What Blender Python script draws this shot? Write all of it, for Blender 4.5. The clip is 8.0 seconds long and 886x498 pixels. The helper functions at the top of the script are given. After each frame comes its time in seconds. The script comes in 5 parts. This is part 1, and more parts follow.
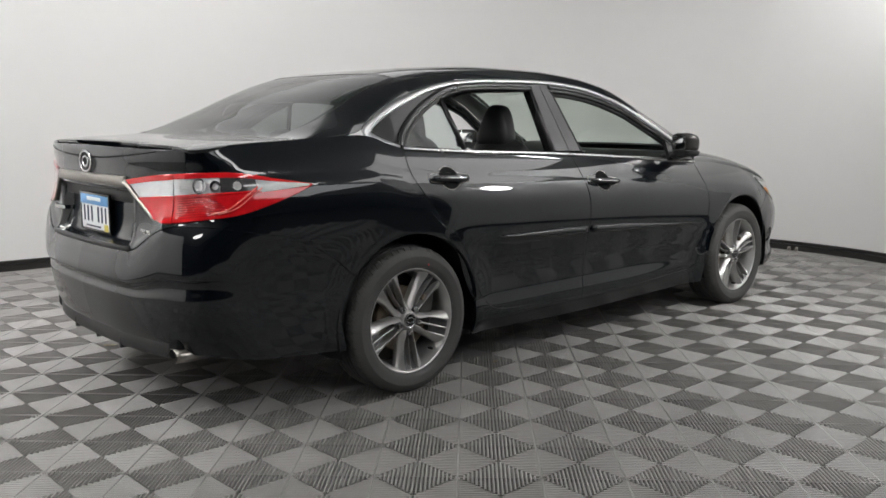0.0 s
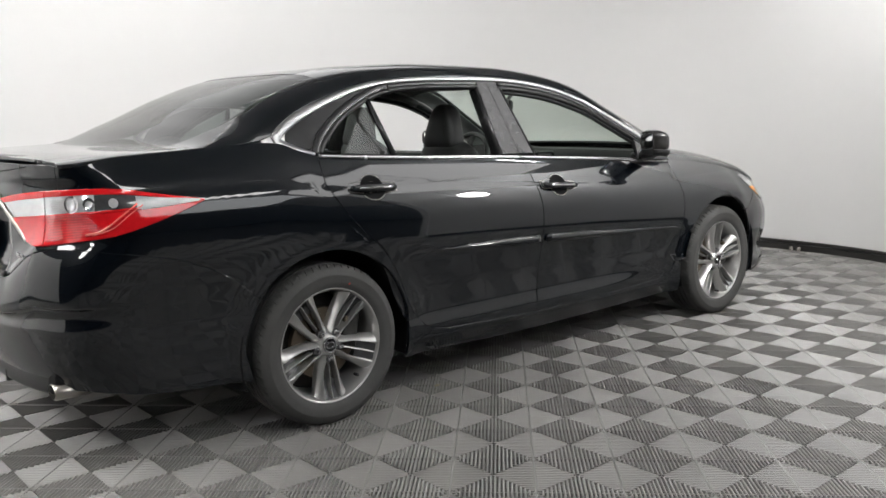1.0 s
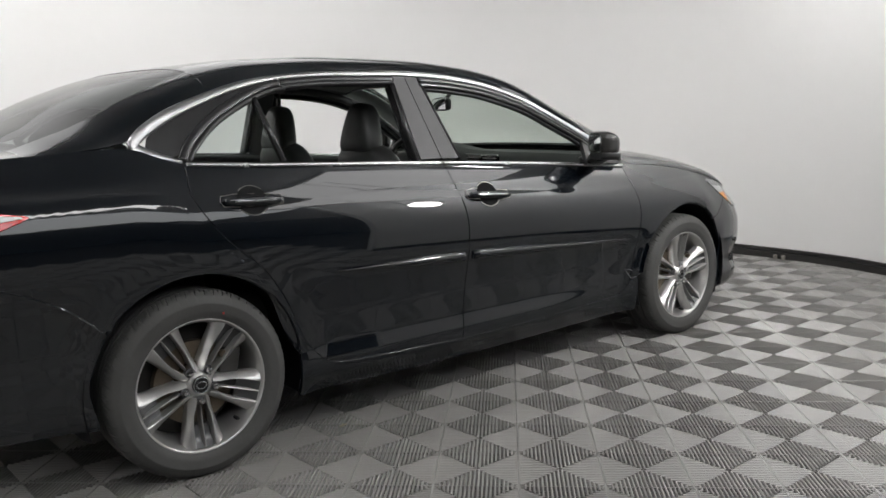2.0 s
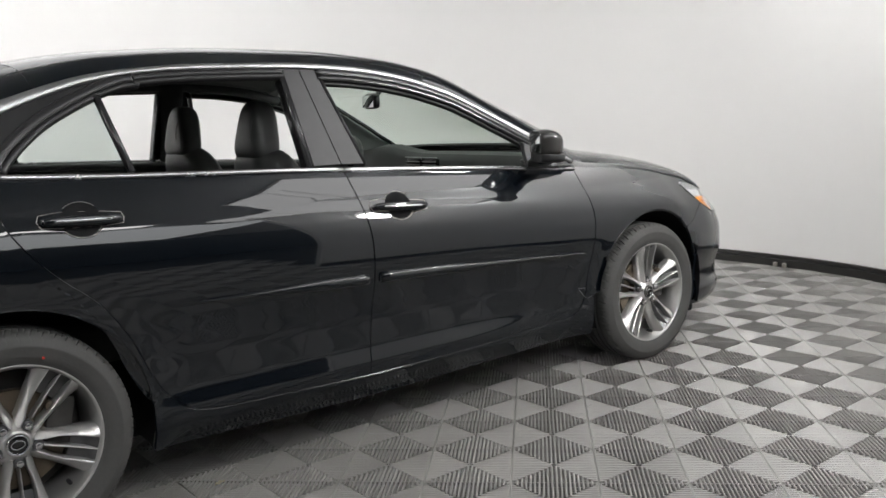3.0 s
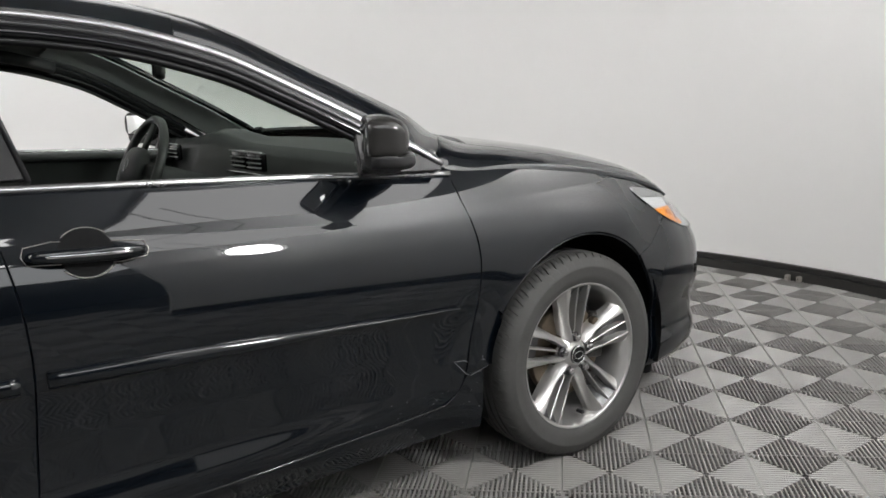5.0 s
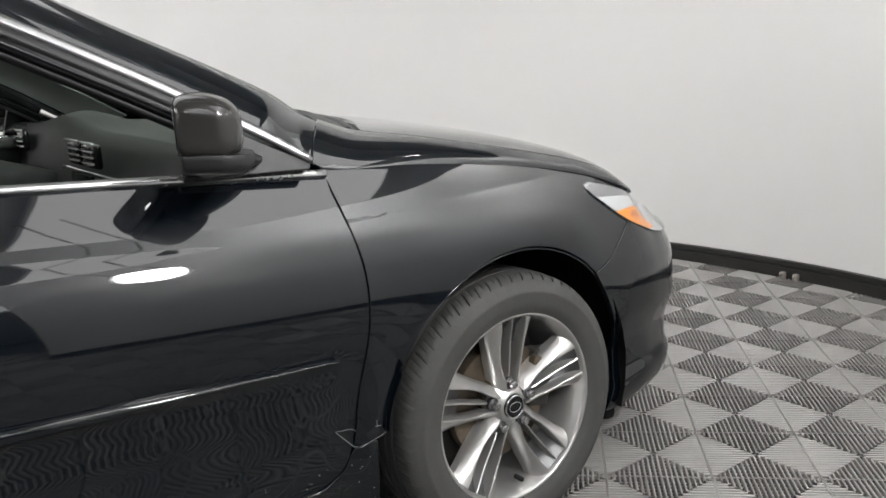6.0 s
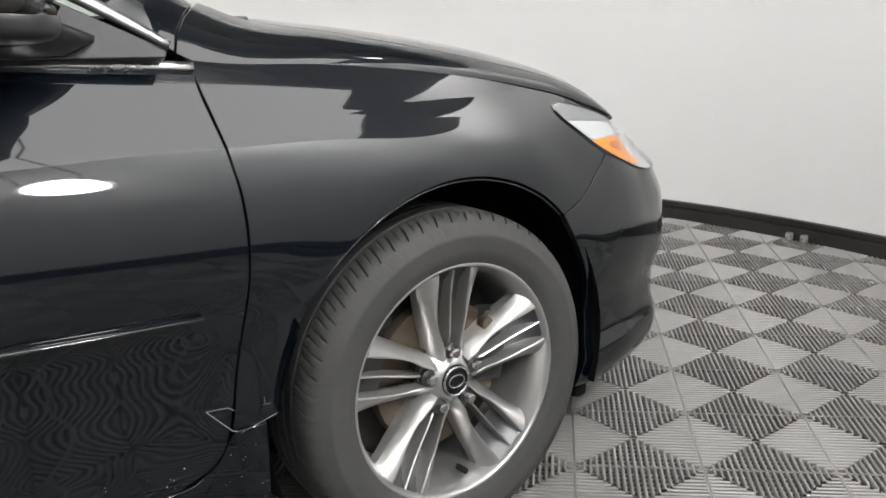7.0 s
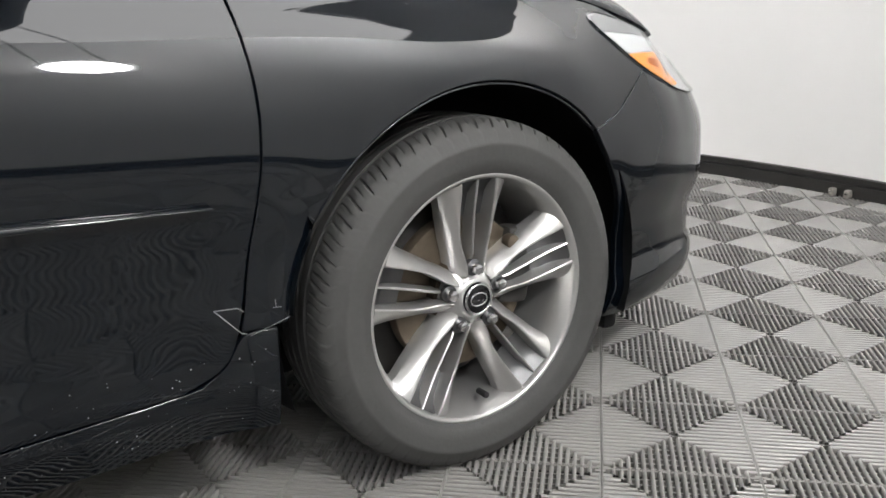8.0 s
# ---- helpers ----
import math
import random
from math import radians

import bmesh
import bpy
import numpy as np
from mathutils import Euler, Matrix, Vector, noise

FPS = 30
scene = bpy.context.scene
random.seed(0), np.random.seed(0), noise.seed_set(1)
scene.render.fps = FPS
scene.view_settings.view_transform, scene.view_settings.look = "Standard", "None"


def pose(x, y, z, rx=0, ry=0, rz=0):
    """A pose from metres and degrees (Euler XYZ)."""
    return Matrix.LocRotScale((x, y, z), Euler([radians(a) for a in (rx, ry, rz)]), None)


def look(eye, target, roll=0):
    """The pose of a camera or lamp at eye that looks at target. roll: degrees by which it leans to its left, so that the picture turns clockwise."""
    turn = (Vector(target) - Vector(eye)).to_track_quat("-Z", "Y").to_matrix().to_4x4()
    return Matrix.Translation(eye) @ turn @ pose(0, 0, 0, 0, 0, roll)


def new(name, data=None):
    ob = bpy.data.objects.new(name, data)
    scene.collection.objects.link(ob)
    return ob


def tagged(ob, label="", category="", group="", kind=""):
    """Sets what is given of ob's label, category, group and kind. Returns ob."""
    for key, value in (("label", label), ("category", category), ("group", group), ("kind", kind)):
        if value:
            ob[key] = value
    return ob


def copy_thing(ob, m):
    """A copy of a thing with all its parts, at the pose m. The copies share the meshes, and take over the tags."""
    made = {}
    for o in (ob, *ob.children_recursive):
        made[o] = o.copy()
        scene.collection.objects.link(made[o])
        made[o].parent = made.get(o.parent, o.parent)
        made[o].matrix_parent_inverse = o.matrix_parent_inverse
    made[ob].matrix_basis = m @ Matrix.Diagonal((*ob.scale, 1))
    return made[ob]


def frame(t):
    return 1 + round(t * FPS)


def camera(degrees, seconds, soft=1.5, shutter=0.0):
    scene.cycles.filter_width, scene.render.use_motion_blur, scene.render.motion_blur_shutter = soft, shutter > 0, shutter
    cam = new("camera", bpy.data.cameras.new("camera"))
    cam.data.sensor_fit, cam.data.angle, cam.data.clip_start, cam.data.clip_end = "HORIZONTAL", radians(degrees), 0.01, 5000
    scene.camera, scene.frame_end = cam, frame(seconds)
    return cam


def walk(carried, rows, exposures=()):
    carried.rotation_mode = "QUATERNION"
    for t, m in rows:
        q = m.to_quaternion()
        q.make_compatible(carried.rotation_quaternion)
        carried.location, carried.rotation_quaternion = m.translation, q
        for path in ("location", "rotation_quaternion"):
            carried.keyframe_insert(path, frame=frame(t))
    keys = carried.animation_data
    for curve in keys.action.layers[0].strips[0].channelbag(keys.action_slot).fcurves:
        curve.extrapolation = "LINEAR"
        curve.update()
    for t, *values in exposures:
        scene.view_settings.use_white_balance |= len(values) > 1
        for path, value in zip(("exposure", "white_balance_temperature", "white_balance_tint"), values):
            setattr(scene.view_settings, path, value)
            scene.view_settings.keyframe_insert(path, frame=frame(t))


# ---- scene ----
cam = camera(53.95, 8.0, soft=1.6)
# seconds, eye, target, roll; x runs along the car to its nose, y across to its left side
PATH = [
    (0, (-2.417, -3.734, 1.214), (-1.085, -2.272, 0.912), 0.03),
    (0.5, (-2.162, -3.740, 1.227), (-0.860, -2.250, 0.934), -0.41),
    (1, (-1.839, -3.746, 1.235), (-0.561, -2.239, 0.925), -1.15),
    (2.5, (-0.850, -3.530, 1.220), (0.399, -1.999, 0.911), -1.70),
    (3, (-0.477, -3.471, 1.204), (0.735, -1.911, 0.894), -2.30),
    (3.5, (-0.124, -3.349, 1.243), (1.066, -1.778, 0.904), -1.25),
    (4, (0.235, -3.171, 1.233), (1.428, -1.603, 0.886), -1.58),
    (4.5, (0.575, -2.967, 1.217), (1.738, -1.382, 0.854), -1.96),
    (6, (1.491, -2.352, 1.170), (2.647, -0.783, 0.724), -2.88),
    (6.5, (1.729, -2.182, 1.121), (2.890, -0.626, 0.640), -2.65),
    (7, (1.850, -2.100, 0.997), (2.994, -0.543, 0.481), -2.08),
    (7.5, (1.875, -2.071, 0.909), (2.969, -0.491, 0.357), -2.33),
    (8, (1.887, -2.072, 0.863), (2.960, -0.483, 0.296), -1.44),
]
walk(cam, [(t, look(e, g, r)) for t, e, g, r in PATH], exposures=[(0, 0.64), (0.5, 0.64), (1, 0.98), (2.5, 0.86), (3, 1.08), (3.5, 1.10), (4, 0.98), (4.5, 0.96), (6, 1.11), (6.5, 1.13), (7, 1.24), (7.5, 1.34), (8, 1.42)])

# ---- world: the booth is closed, only a faint grey outside it
world = bpy.data.worlds.new("world")
scene.world = world
world.use_nodes = True
world.node_tree.nodes["Background"].inputs[0].default_value = (0.6, 0.6, 0.6, 1)
world.node_tree.nodes["Background"].inputs[1].default_value = 0.02


# ---- materials
def material(name, color, rough=0.5, metal=0.0, coat=0.0, spec=0.5, vary=0.0, vscale=8.0, bump=0.0, bscale=60.0, island=0.0, rvary=0.0, alpha_glass=False):
    m = bpy.data.materials.new(name)
    m.use_nodes = True
    nt = m.node_tree
    b = nt.nodes["Principled BSDF"]
    b.inputs["Base Color"].default_value = (*color, 1)
    b.inputs["Roughness"].default_value = rough
    b.inputs["Metallic"].default_value = metal
    b.inputs["Coat Weight"].default_value = coat
    b.inputs["Coat Roughness"].default_value = 0.1
    b.inputs["Specular IOR Level"].default_value = spec
    co = nt.nodes.new("ShaderNodeTexCoord")
    if vary or rvary:
        big = nt.nodes.new("ShaderNodeTexNoise")
        big.inputs["Scale"].default_value = vscale
        big.inputs["Detail"].default_value = 6
        nt.links.new(co.outputs["Object"], big.inputs["Vector"])
        fine = nt.nodes.new("ShaderNodeTexNoise")
        fine.inputs["Scale"].default_value = vscale * 14
        fine.inputs["Detail"].default_value = 3
        nt.links.new(co.outputs["Object"], fine.inputs["Vector"])
        mix = nt.nodes.new("ShaderNodeMath")
        mix.operation = "MULTIPLY_ADD"
        nt.links.new(fine.outputs[0], mix.inputs[0])
        mix.inputs[1].default_value = 0.4
        nt.links.new(big.outputs[0], mix.inputs[2])
        if vary:
            ramp = nt.nodes.new("ShaderNodeMapRange")
            ramp.inputs[1].default_value, ramp.inputs[2].default_value = 0.35, 1.05
            ramp.inputs[3].default_value, ramp.inputs[4].default_value = 1 - vary, 1 + vary
            nt.links.new(mix.outputs[0], ramp.inputs[0])
            mul = nt.nodes.new("ShaderNodeVectorMath")
            mul.operation = "SCALE"
            mul.inputs[0].default_value = color
            nt.links.new(ramp.outputs[0], mul.inputs["Scale"])
            last = mul.outputs[0]
            if island:
                info = nt.nodes.new("ShaderNodeObjectInfo")
                r2 = nt.nodes.new("ShaderNodeMapRange")
                r2.inputs[3].default_value, r2.inputs[4].default_value = 1 - island, 1 + island
                nt.links.new(info.outputs["Random"], r2.inputs[0])
                m2 = nt.nodes.new("ShaderNodeVectorMath")
                m2.operation = "SCALE"
                nt.links.new(last, m2.inputs[0])
                nt.links.new(r2.outputs[0], m2.inputs["Scale"])
                last = m2.outputs[0]
            nt.links.new(last, b.inputs["Base Color"])
        if rvary:
            rr = nt.nodes.new("ShaderNodeMapRange")
            rr.inputs[1].default_value, rr.inputs[2].default_value = 0.4, 1.0
            rr.inputs[3].default_value, rr.inputs[4].default_value = max(0, rough - rvary), rough + rvary
            nt.links.new(mix.outputs[0], rr.inputs[0])
            nt.links.new(rr.outputs[0], b.inputs["Roughness"])
    if bump:
        bn = nt.nodes.new("ShaderNodeTexNoise")
        bn.inputs["Scale"].default_value = bscale
        bn.inputs["Detail"].default_value = 4
        nt.links.new(co.outputs["Object"], bn.inputs["Vector"])
        bp = nt.nodes.new("ShaderNodeBump")
        bp.inputs["Strength"].default_value = bump
        bp.inputs["Distance"].default_value = 0.002
        nt.links.new(bn.outputs[0], bp.inputs["Height"])
        nt.links.new(bp.outputs[0], b.inputs["Normal"])
    return m


def glass_material(name, tint, rough=0.0):
    m = bpy.data.materials.new(name)
    m.use_nodes = True
    nt = m.node_tree
    out = nt.nodes["Material Output"]
    nt.nodes.remove(nt.nodes["Principled BSDF"])
    tr = nt.nodes.new("ShaderNodeBsdfTransparent")
    tr.inputs[0].default_value = (*tint, 1)
    gl = nt.nodes.new("ShaderNodeBsdfGlossy")
    gl.inputs["Roughness"].default_value = rough
    lw = nt.nodes.new("ShaderNodeLayerWeight")
    lw.inputs[0].default_value = 0.5
    pw = nt.nodes.new("ShaderNodeMath")
    pw.operation = "POWER"
    pw.inputs[1].default_value = 5.0
    nt.links.new(lw.outputs["Facing"], pw.inputs[0])
    fr = nt.nodes.new("ShaderNodeMath")
    fr.operation = "MULTIPLY_ADD"
    fr.inputs[1].default_value, fr.inputs[2].default_value = 0.9, 0.05
    nt.links.new(pw.outputs[0], fr.inputs[0])
    mx = nt.nodes.new("ShaderNodeMixShader")
    nt.links.new(fr.outputs[0], mx.inputs[0])
    nt.links.new(tr.outputs[0], mx.inputs[1])
    nt.links.new(gl.outputs[0], mx.inputs[2])
    nt.links.new(mx.outputs[0], out.inputs[0])
    return m


def lamp_material(name, color, strength):
    m = bpy.data.materials.new(name)
    m.use_nodes = True
    nt = m.node_tree
    out = nt.nodes["Material Output"]
    nt.nodes.remove(nt.nodes["Principled BSDF"])
    em = nt.nodes.new("ShaderNodeEmission")
    em.inputs[0].default_value = (*color, 1)
    em.inputs[1].default_value = strength
    nt.links.new(em.outputs[0], out.inputs[0])
    return m


M_paint = material("black_paint", (0.0013, 0.0028, 0.0051), rough=0.3, coat=1.0, spec=0.1)
M_paint.node_tree.nodes["Principled BSDF"].inputs["Coat IOR"].default_value = 1.56
M_paint.node_tree.nodes["Principled BSDF"].inputs["Coat Roughness"].default_value = 0.035
M_black = material("black_plastic", (0.012, 0.012, 0.013), rough=0.42, vary=0.2, vscale=20, bump=0.08, bscale=400)
M_gloss_black = material("gloss_black_trim", (0.006, 0.006, 0.007), rough=0.12, vary=0.1, vscale=30)
M_shell = material("satin_mirror_shell", (0.026, 0.025, 0.024), rough=0.2, vary=0.12, vscale=20)
M_frame = material("satin_black_film", (0.020, 0.020, 0.021), rough=0.25, vary=0.12, vscale=25)
M_liner = material("wheel_well_liner", (0.012, 0.012, 0.0125), rough=0.85, spec=0.1, vary=0.3, vscale=15)
M_chrome = material("chrome", (0.62, 0.62, 0.63), rough=0.1, metal=1.0, rvary=0.03, vscale=12)
M_alloy = material("wheel_alloy", (0.51, 0.505, 0.495), rough=0.31, metal=0.78, vary=0.08, vscale=4)
# darkened alloy for the sunk pockets and nut seats, not the barrel
M_alloy_dark = material("darkened_alloy", (0.13, 0.13, 0.132), rough=0.4, metal=0.85, vary=0.15, vscale=14)
M_disc = material("brake_disc", (0.13, 0.105, 0.078), rough=0.5, metal=0.7, vary=0.3, vscale=9)
M_hub = material("dark_iron", (0.03, 0.028, 0.026), rough=0.7, vary=0.35, vscale=25)
M_tyre = material("tyre_rubber", (0.055, 0.0545, 0.0525), rough=0.72, vary=0.22, vscale=7, bump=0.15, bscale=160)
M_leather = material("black_leather", (0.045, 0.047, 0.046), rough=0.42, vary=0.18, vscale=14, bump=0.3, bscale=260)
M_dash = material("dark_soft_plastic", (0.045, 0.047, 0.047), rough=0.62, vary=0.15, vscale=14, bump=0.2, bscale=350)
M_lining = material("grey_headlining", (0.32, 0.33, 0.32), rough=0.9, vary=0.1, vscale=12, bump=0.2, bscale=300)
M_red = material("red_lamp_lens", (0.66, 0.011, 0.016), rough=0.08, coat=1.0, vary=0.14, vscale=30)
M_red_deep = material("deep_red_lens", (0.5, 0.006, 0.010), rough=0.12, coat=1.0, vary=0.2, vscale=60)
M_red_glint = material("pale_red_glint", (0.95, 0.16, 0.13), rough=0.15, coat=1.0, vary=0.15, vscale=40)
M_satin = material("satin_metal", (0.36, 0.34, 0.31), rough=0.3, metal=0.9, vary=0.08, vscale=15)
M_clear = material("clear_lamp_lens", (0.80, 0.81, 0.82), rough=0.12, metal=0.5, coat=1.0, vary=0.12, vscale=35)
M_amber = material("amber_lamp_lens", (0.85, 0.28, 0.015), rough=0.18, coat=0.6, vary=0.12, vscale=30)
M_amber_deep = material("deep_amber_lens", (0.62, 0.15, 0.008), rough=0.2, coat=0.6, vary=0.12, vscale=40)
M_bezel_grey = material("grey_lamp_bezel", (0.20, 0.20, 0.205), rough=0.22, coat=0.8, vary=0.2, vscale=30)
M_lampgrey = material("lamp_bezel", (0.42, 0.42, 0.42), rough=0.2, coat=0.6, vary=0.2, vscale=20)
M_bezel_dark = material("dark_lamp_bezel", (0.05, 0.05, 0.052), rough=0.15, coat=0.8, vary=0.3, vscale=40)
M_mirror = material("mirror_glass", (0.8, 0.82, 0.82), rough=0.02, metal=1.0)
M_plate = material("plate_white", (0.82, 0.84, 0.84), rough=0.4, vary=0.06, vscale=30)
M_plateblue = material("plate_blue", (0.14, 0.34, 0.62), rough=0.4, vary=0.15, vscale=30)
M_plateink = material("plate_ink", (0.02, 0.03, 0.06), rough=0.5)
M_yellow = material("sticker_yellow", (0.6, 0.5, 0.08), rough=0.5)
M_redpaint = material("red_dot", (0.5, 0.03, 0.02), rough=0.5)
M_scratch = material("scratched_paint", (0.22, 0.22, 0.22), rough=0.6)
M_wall = material("white_wall", (0.79, 0.785, 0.775), rough=0.55, vary=0.02, vscale=0.7, bump=0.06, bscale=30)
M_ceil = material("grey_ceiling", (0.42, 0.42, 0.42), rough=0.8, vary=0.03, vscale=1.5)
M_base = material("black_base_rail", (0.018, 0.017, 0.016), rough=0.42, vary=0.35, vscale=6, bump=0.15, bscale=80)
M_clip = material("grey_clip", (0.35, 0.33, 0.3), rough=0.45, metal=0.3, vary=0.3, vscale=40)
M_tile = material("grey_floor_tile", (0.238, 0.230, 0.218), rough=0.33, spec=0.9, vary=0.14, vscale=2.2, island=0.07, bump=0.12, bscale=220)
M_under = material("dark_subfloor", (0.006, 0.006, 0.006), rough=0.9, vary=0.3, vscale=5)
M_dark = material("dark_hall", (0.10, 0.105, 0.115), rough=0.9, vary=0.2, vscale=2)
M_leaf = material("dry_leaf", (0.42, 0.38, 0.28), rough=0.8, vary=0.3, vscale=60)
M_glass_green = glass_material("windscreen_glass", (0.72, 0.80, 0.74))
M_glass_rear = glass_material("tinted_glass", (0.20, 0.225, 0.215))
M_glass_quarter = glass_material("quarter_glass", (0.66, 0.72, 0.69))
M_glass_clear = glass_material("clear_lens", (0.94, 0.95, 0.95))
M_trim = material("bright_trim", (0.50, 0.50, 0.505), rough=0.25, metal=1.0, rvary=0.05, vscale=9)
M_satin_trim = material("satin_trim", (0.40, 0.40, 0.405), rough=0.32, metal=1.0, rvary=0.05, vscale=9)
M_led = lamp_material("led_panel", (1.0, 0.99, 0.985), 16.0)
M_led_hall = lamp_material("led_hall", (0.96, 0.985, 1.0), 1.6)
M_led_bright = lamp_material("led_bright", (1.0, 0.99, 0.985), 10.0)
M_led_soft = lamp_material("led_soft", (1.0, 0.99, 0.985), 1.9)
M_led_strip = lamp_material("led_strip", (1.0, 0.99, 0.985), 6.2)
# glow of the two added lamps that brighten the wall beside the nose
M_wall_fill = lamp_material("wall_fill", (0.985, 0.995, 1.01), 64.0)
M_nose_fill = lamp_material("nose_fill", (1.0, 0.995, 0.99), 42.0)
M_led_tail = lamp_material("led_tail", (1.0, 0.99, 0.98), 13.0)
# weak glow added only to fill the rear window's reflection
M_window_fill = lamp_material("window_fill", (1.0, 0.99, 0.985), 0.75)
M_led_side = lamp_material("led_flood", (1.0, 0.99, 0.98), 62.0)


# ---- mesh helpers
def mesh_ob(name, verts, faces, mat, parent=None, label="", smooth=True):
    me = bpy.data.meshes.new(name)
    me.from_pydata([tuple(map(float, v)) for v in verts], [], [tuple(int(i) for i in f) for f in faces])
    me.materials.append(mat)
    if smooth:
        me.polygons.foreach_set("use_smooth", [True] * len(me.polygons))
    me.update()
    ob = new(name, me)
    if parent:
        ob.parent = parent
    return tagged(ob, label) if label else ob


def part(name, bm, mat, parent, label="", smooth=True):
    me = bpy.data.meshes.new(name)
    bm.normal_update()
    bm.to_mesh(me)
    bm.free()
    me.materials.append(mat)
    if smooth:
        me.polygons.foreach_set("use_smooth", [True] * len(me.polygons))
        me.set_sharp_from_angle(angle=radians(38))
    ob = new(name, me)
    ob.parent = parent
    return tagged(ob, label) if label else ob


def spline(xs, ys):
    """Smooth monotone cubic through the points."""
    xs, ys = np.array(xs, float), np.array(ys, float)
    h, d = np.diff(xs), np.diff(ys) / np.diff(xs)
    m = np.zeros(len(xs))
    m[0], m[-1] = d[0], d[-1]
    for i in range(1, len(xs) - 1):
        if d[i - 1] * d[i] > 0:
            w1, w2 = 2 * h[i] + h[i - 1], h[i] + 2 * h[i - 1]
            m[i] = (w1 + w2) / (w1 / d[i - 1] + w2 / d[i])

    def f(x):
        x = np.clip(x, xs[0], xs[-1])
        i = np.clip(np.searchsorted(xs, x) - 1, 0, len(xs) - 2)
        t = (x - xs[i]) / h[i]
        return ys[i] * (1 + 2 * t) * (1 - t) ** 2 + m[i] * h[i] * t * (1 - t) ** 2 + ys[i + 1] * t * t * (3 - 2 * t) + m[i + 1] * h[i] * t * t * (t - 1)

    return f


def polyline(pts, n, smooth=True):
    """n points evenly spaced along a smooth line through pts (any dimension)."""
    p = np.array(pts, float)
    if smooth and len(p) > 2:
        q = np.vstack([2 * p[0] - p[1], p, 2 * p[-1] - p[-2]])
        out = []
        for i in range(1, len(q) - 2):
            for t in np.linspace(0, 1, 12, endpoint=False):
                out.append(0.5 * (2 * q[i] + (q[i + 1] - q[i - 1]) * t + (2 * q[i - 1] - 5 * q[i] + 4 * q[i + 1] - q[i + 2]) * t * t + (3 * q[i] - q[i - 1] - 3 * q[i + 1] + q[i + 2]) * t ** 3))
        p = np.array(out + [p[-1]])
    s = np.concatenate([[0], np.cumsum(np.linalg.norm(np.diff(p, axis=0), axis=1))])
    u = np.linspace(0, s[-1], n)
    return np.stack([np.interp(u, s, p[:, k]) for k in range(p.shape[1])], 1)


def grid_faces(n, m, flip=False):
    f = [(i * m + j, (i + 1) * m + j, (i + 1) * m + j + 1, i * m + j + 1) for i in range(n - 1) for j in range(m - 1)]
    return [q[::-1] for q in f] if flip else f


def box_bm(size, at=(0, 0, 0), bevel=0.0, rot=None, segs=2):
    bm = bmesh.new()
    bmesh.ops.create_cube(bm, size=1, matrix=Matrix.Diagonal((*size, 1)))
    if bevel:
        bmesh.ops.bevel(bm, geom=bm.edges[:], offset=bevel, segments=segs, affect="EDGES", profile=0.5)
    if rot:
        bmesh.ops.transform(bm, matrix=rot, verts=bm.verts)
    bmesh.ops.translate(bm, vec=at, verts=bm.verts)
    return bm


def sweep(path, wdir, w, d, closed_ends=True, bevel=0.25):
    """A bar along path (n x 3): w wide along wdir (n x 3 or one), d deep across it; rounded section. Returns verts, faces."""
    path = np.array(path, float)
    n = len(path)
    tan = np.gradient(path, axis=0)
    tan /= np.linalg.norm(tan, axis=1)[:, None]
    wd = np.broadcast_to(np.array(wdir, float), path.shape).copy()
    wd -= (wd * tan).sum(1)[:, None] * tan
    wd /= np.linalg.norm(wd, axis=1)[:, None]
    nd = np.cross(tan, wd)
    w = np.broadcast_to(np.array(w, float), (n,))
    d = np.broadcast_to(np.array(d, float), (n,))
    b = bevel
    sec = [(-0.5, -0.5 + b), (-0.5 + b * 0.6, -0.5), (0.5 - b * 0.6, -0.5), (0.5, -0.5 + b), (0.5, 0.5 - b), (0.5 - b * 0.6, 0.5), (-0.5 + b * 0.6, 0.5), (-0.5, 0.5 - b)]
    k = len(sec)
    v = np.concatenate([[path[i] + wd[i] * w[i] * a + nd[i] * d[i] * c for a, c in sec] for i in range(n)])
    f = [(i * k + j, i * k + (j + 1) % k, (i + 1) * k + (j + 1) % k, (i + 1) * k + j) for i in range(n - 1) for j in range(k)]
    if closed_ends:
        f += [tuple(range(k))[::-1], tuple((n - 1) * k + j for j in range(k))]
    return v, f


def lathe(profile, n, axis="y"):
    """Turns (radius, along) pairs round the y axis. Returns verts, faces."""
    v, f = [], []
    k = len(profile)
    for i in range(n):
        a = 2 * math.pi * i / n
        for r, y in profile:
            v.append((r * math.cos(a), y, r * math.sin(a)))
    for i in range(n):
        for j in range(k - 1):
            f.append((i * k + j, i * k + j + 1, ((i + 1) % n) * k + j + 1, ((i + 1) % n) * k + j))
    return v, f


# ---- the booth: a white room with rounded corners round a ribbed tile floor
X0, X1, Y0, Y1, HIGH, WALL_TOP = -5.8, 5.32, -3.68, 3.68, 4.0, 2.9
XM = -2.2


def rim(a):
    """A point of the oval wall at the angle a."""
    c, s = math.cos(a), math.sin(a)
    k = (abs(c) ** 2.4 + abs(s) ** 2.4) ** (-1 / 2.4)
    return (XM + (X1 - XM if c > 0 else XM - X0) * c * k, (Y1 if s > 0 else 3.42) * s * k)


# the wall runs from its free end beside the nose round the far side to its other end behind the tail
A0, A1 = -0.985, math.pi + 0.42


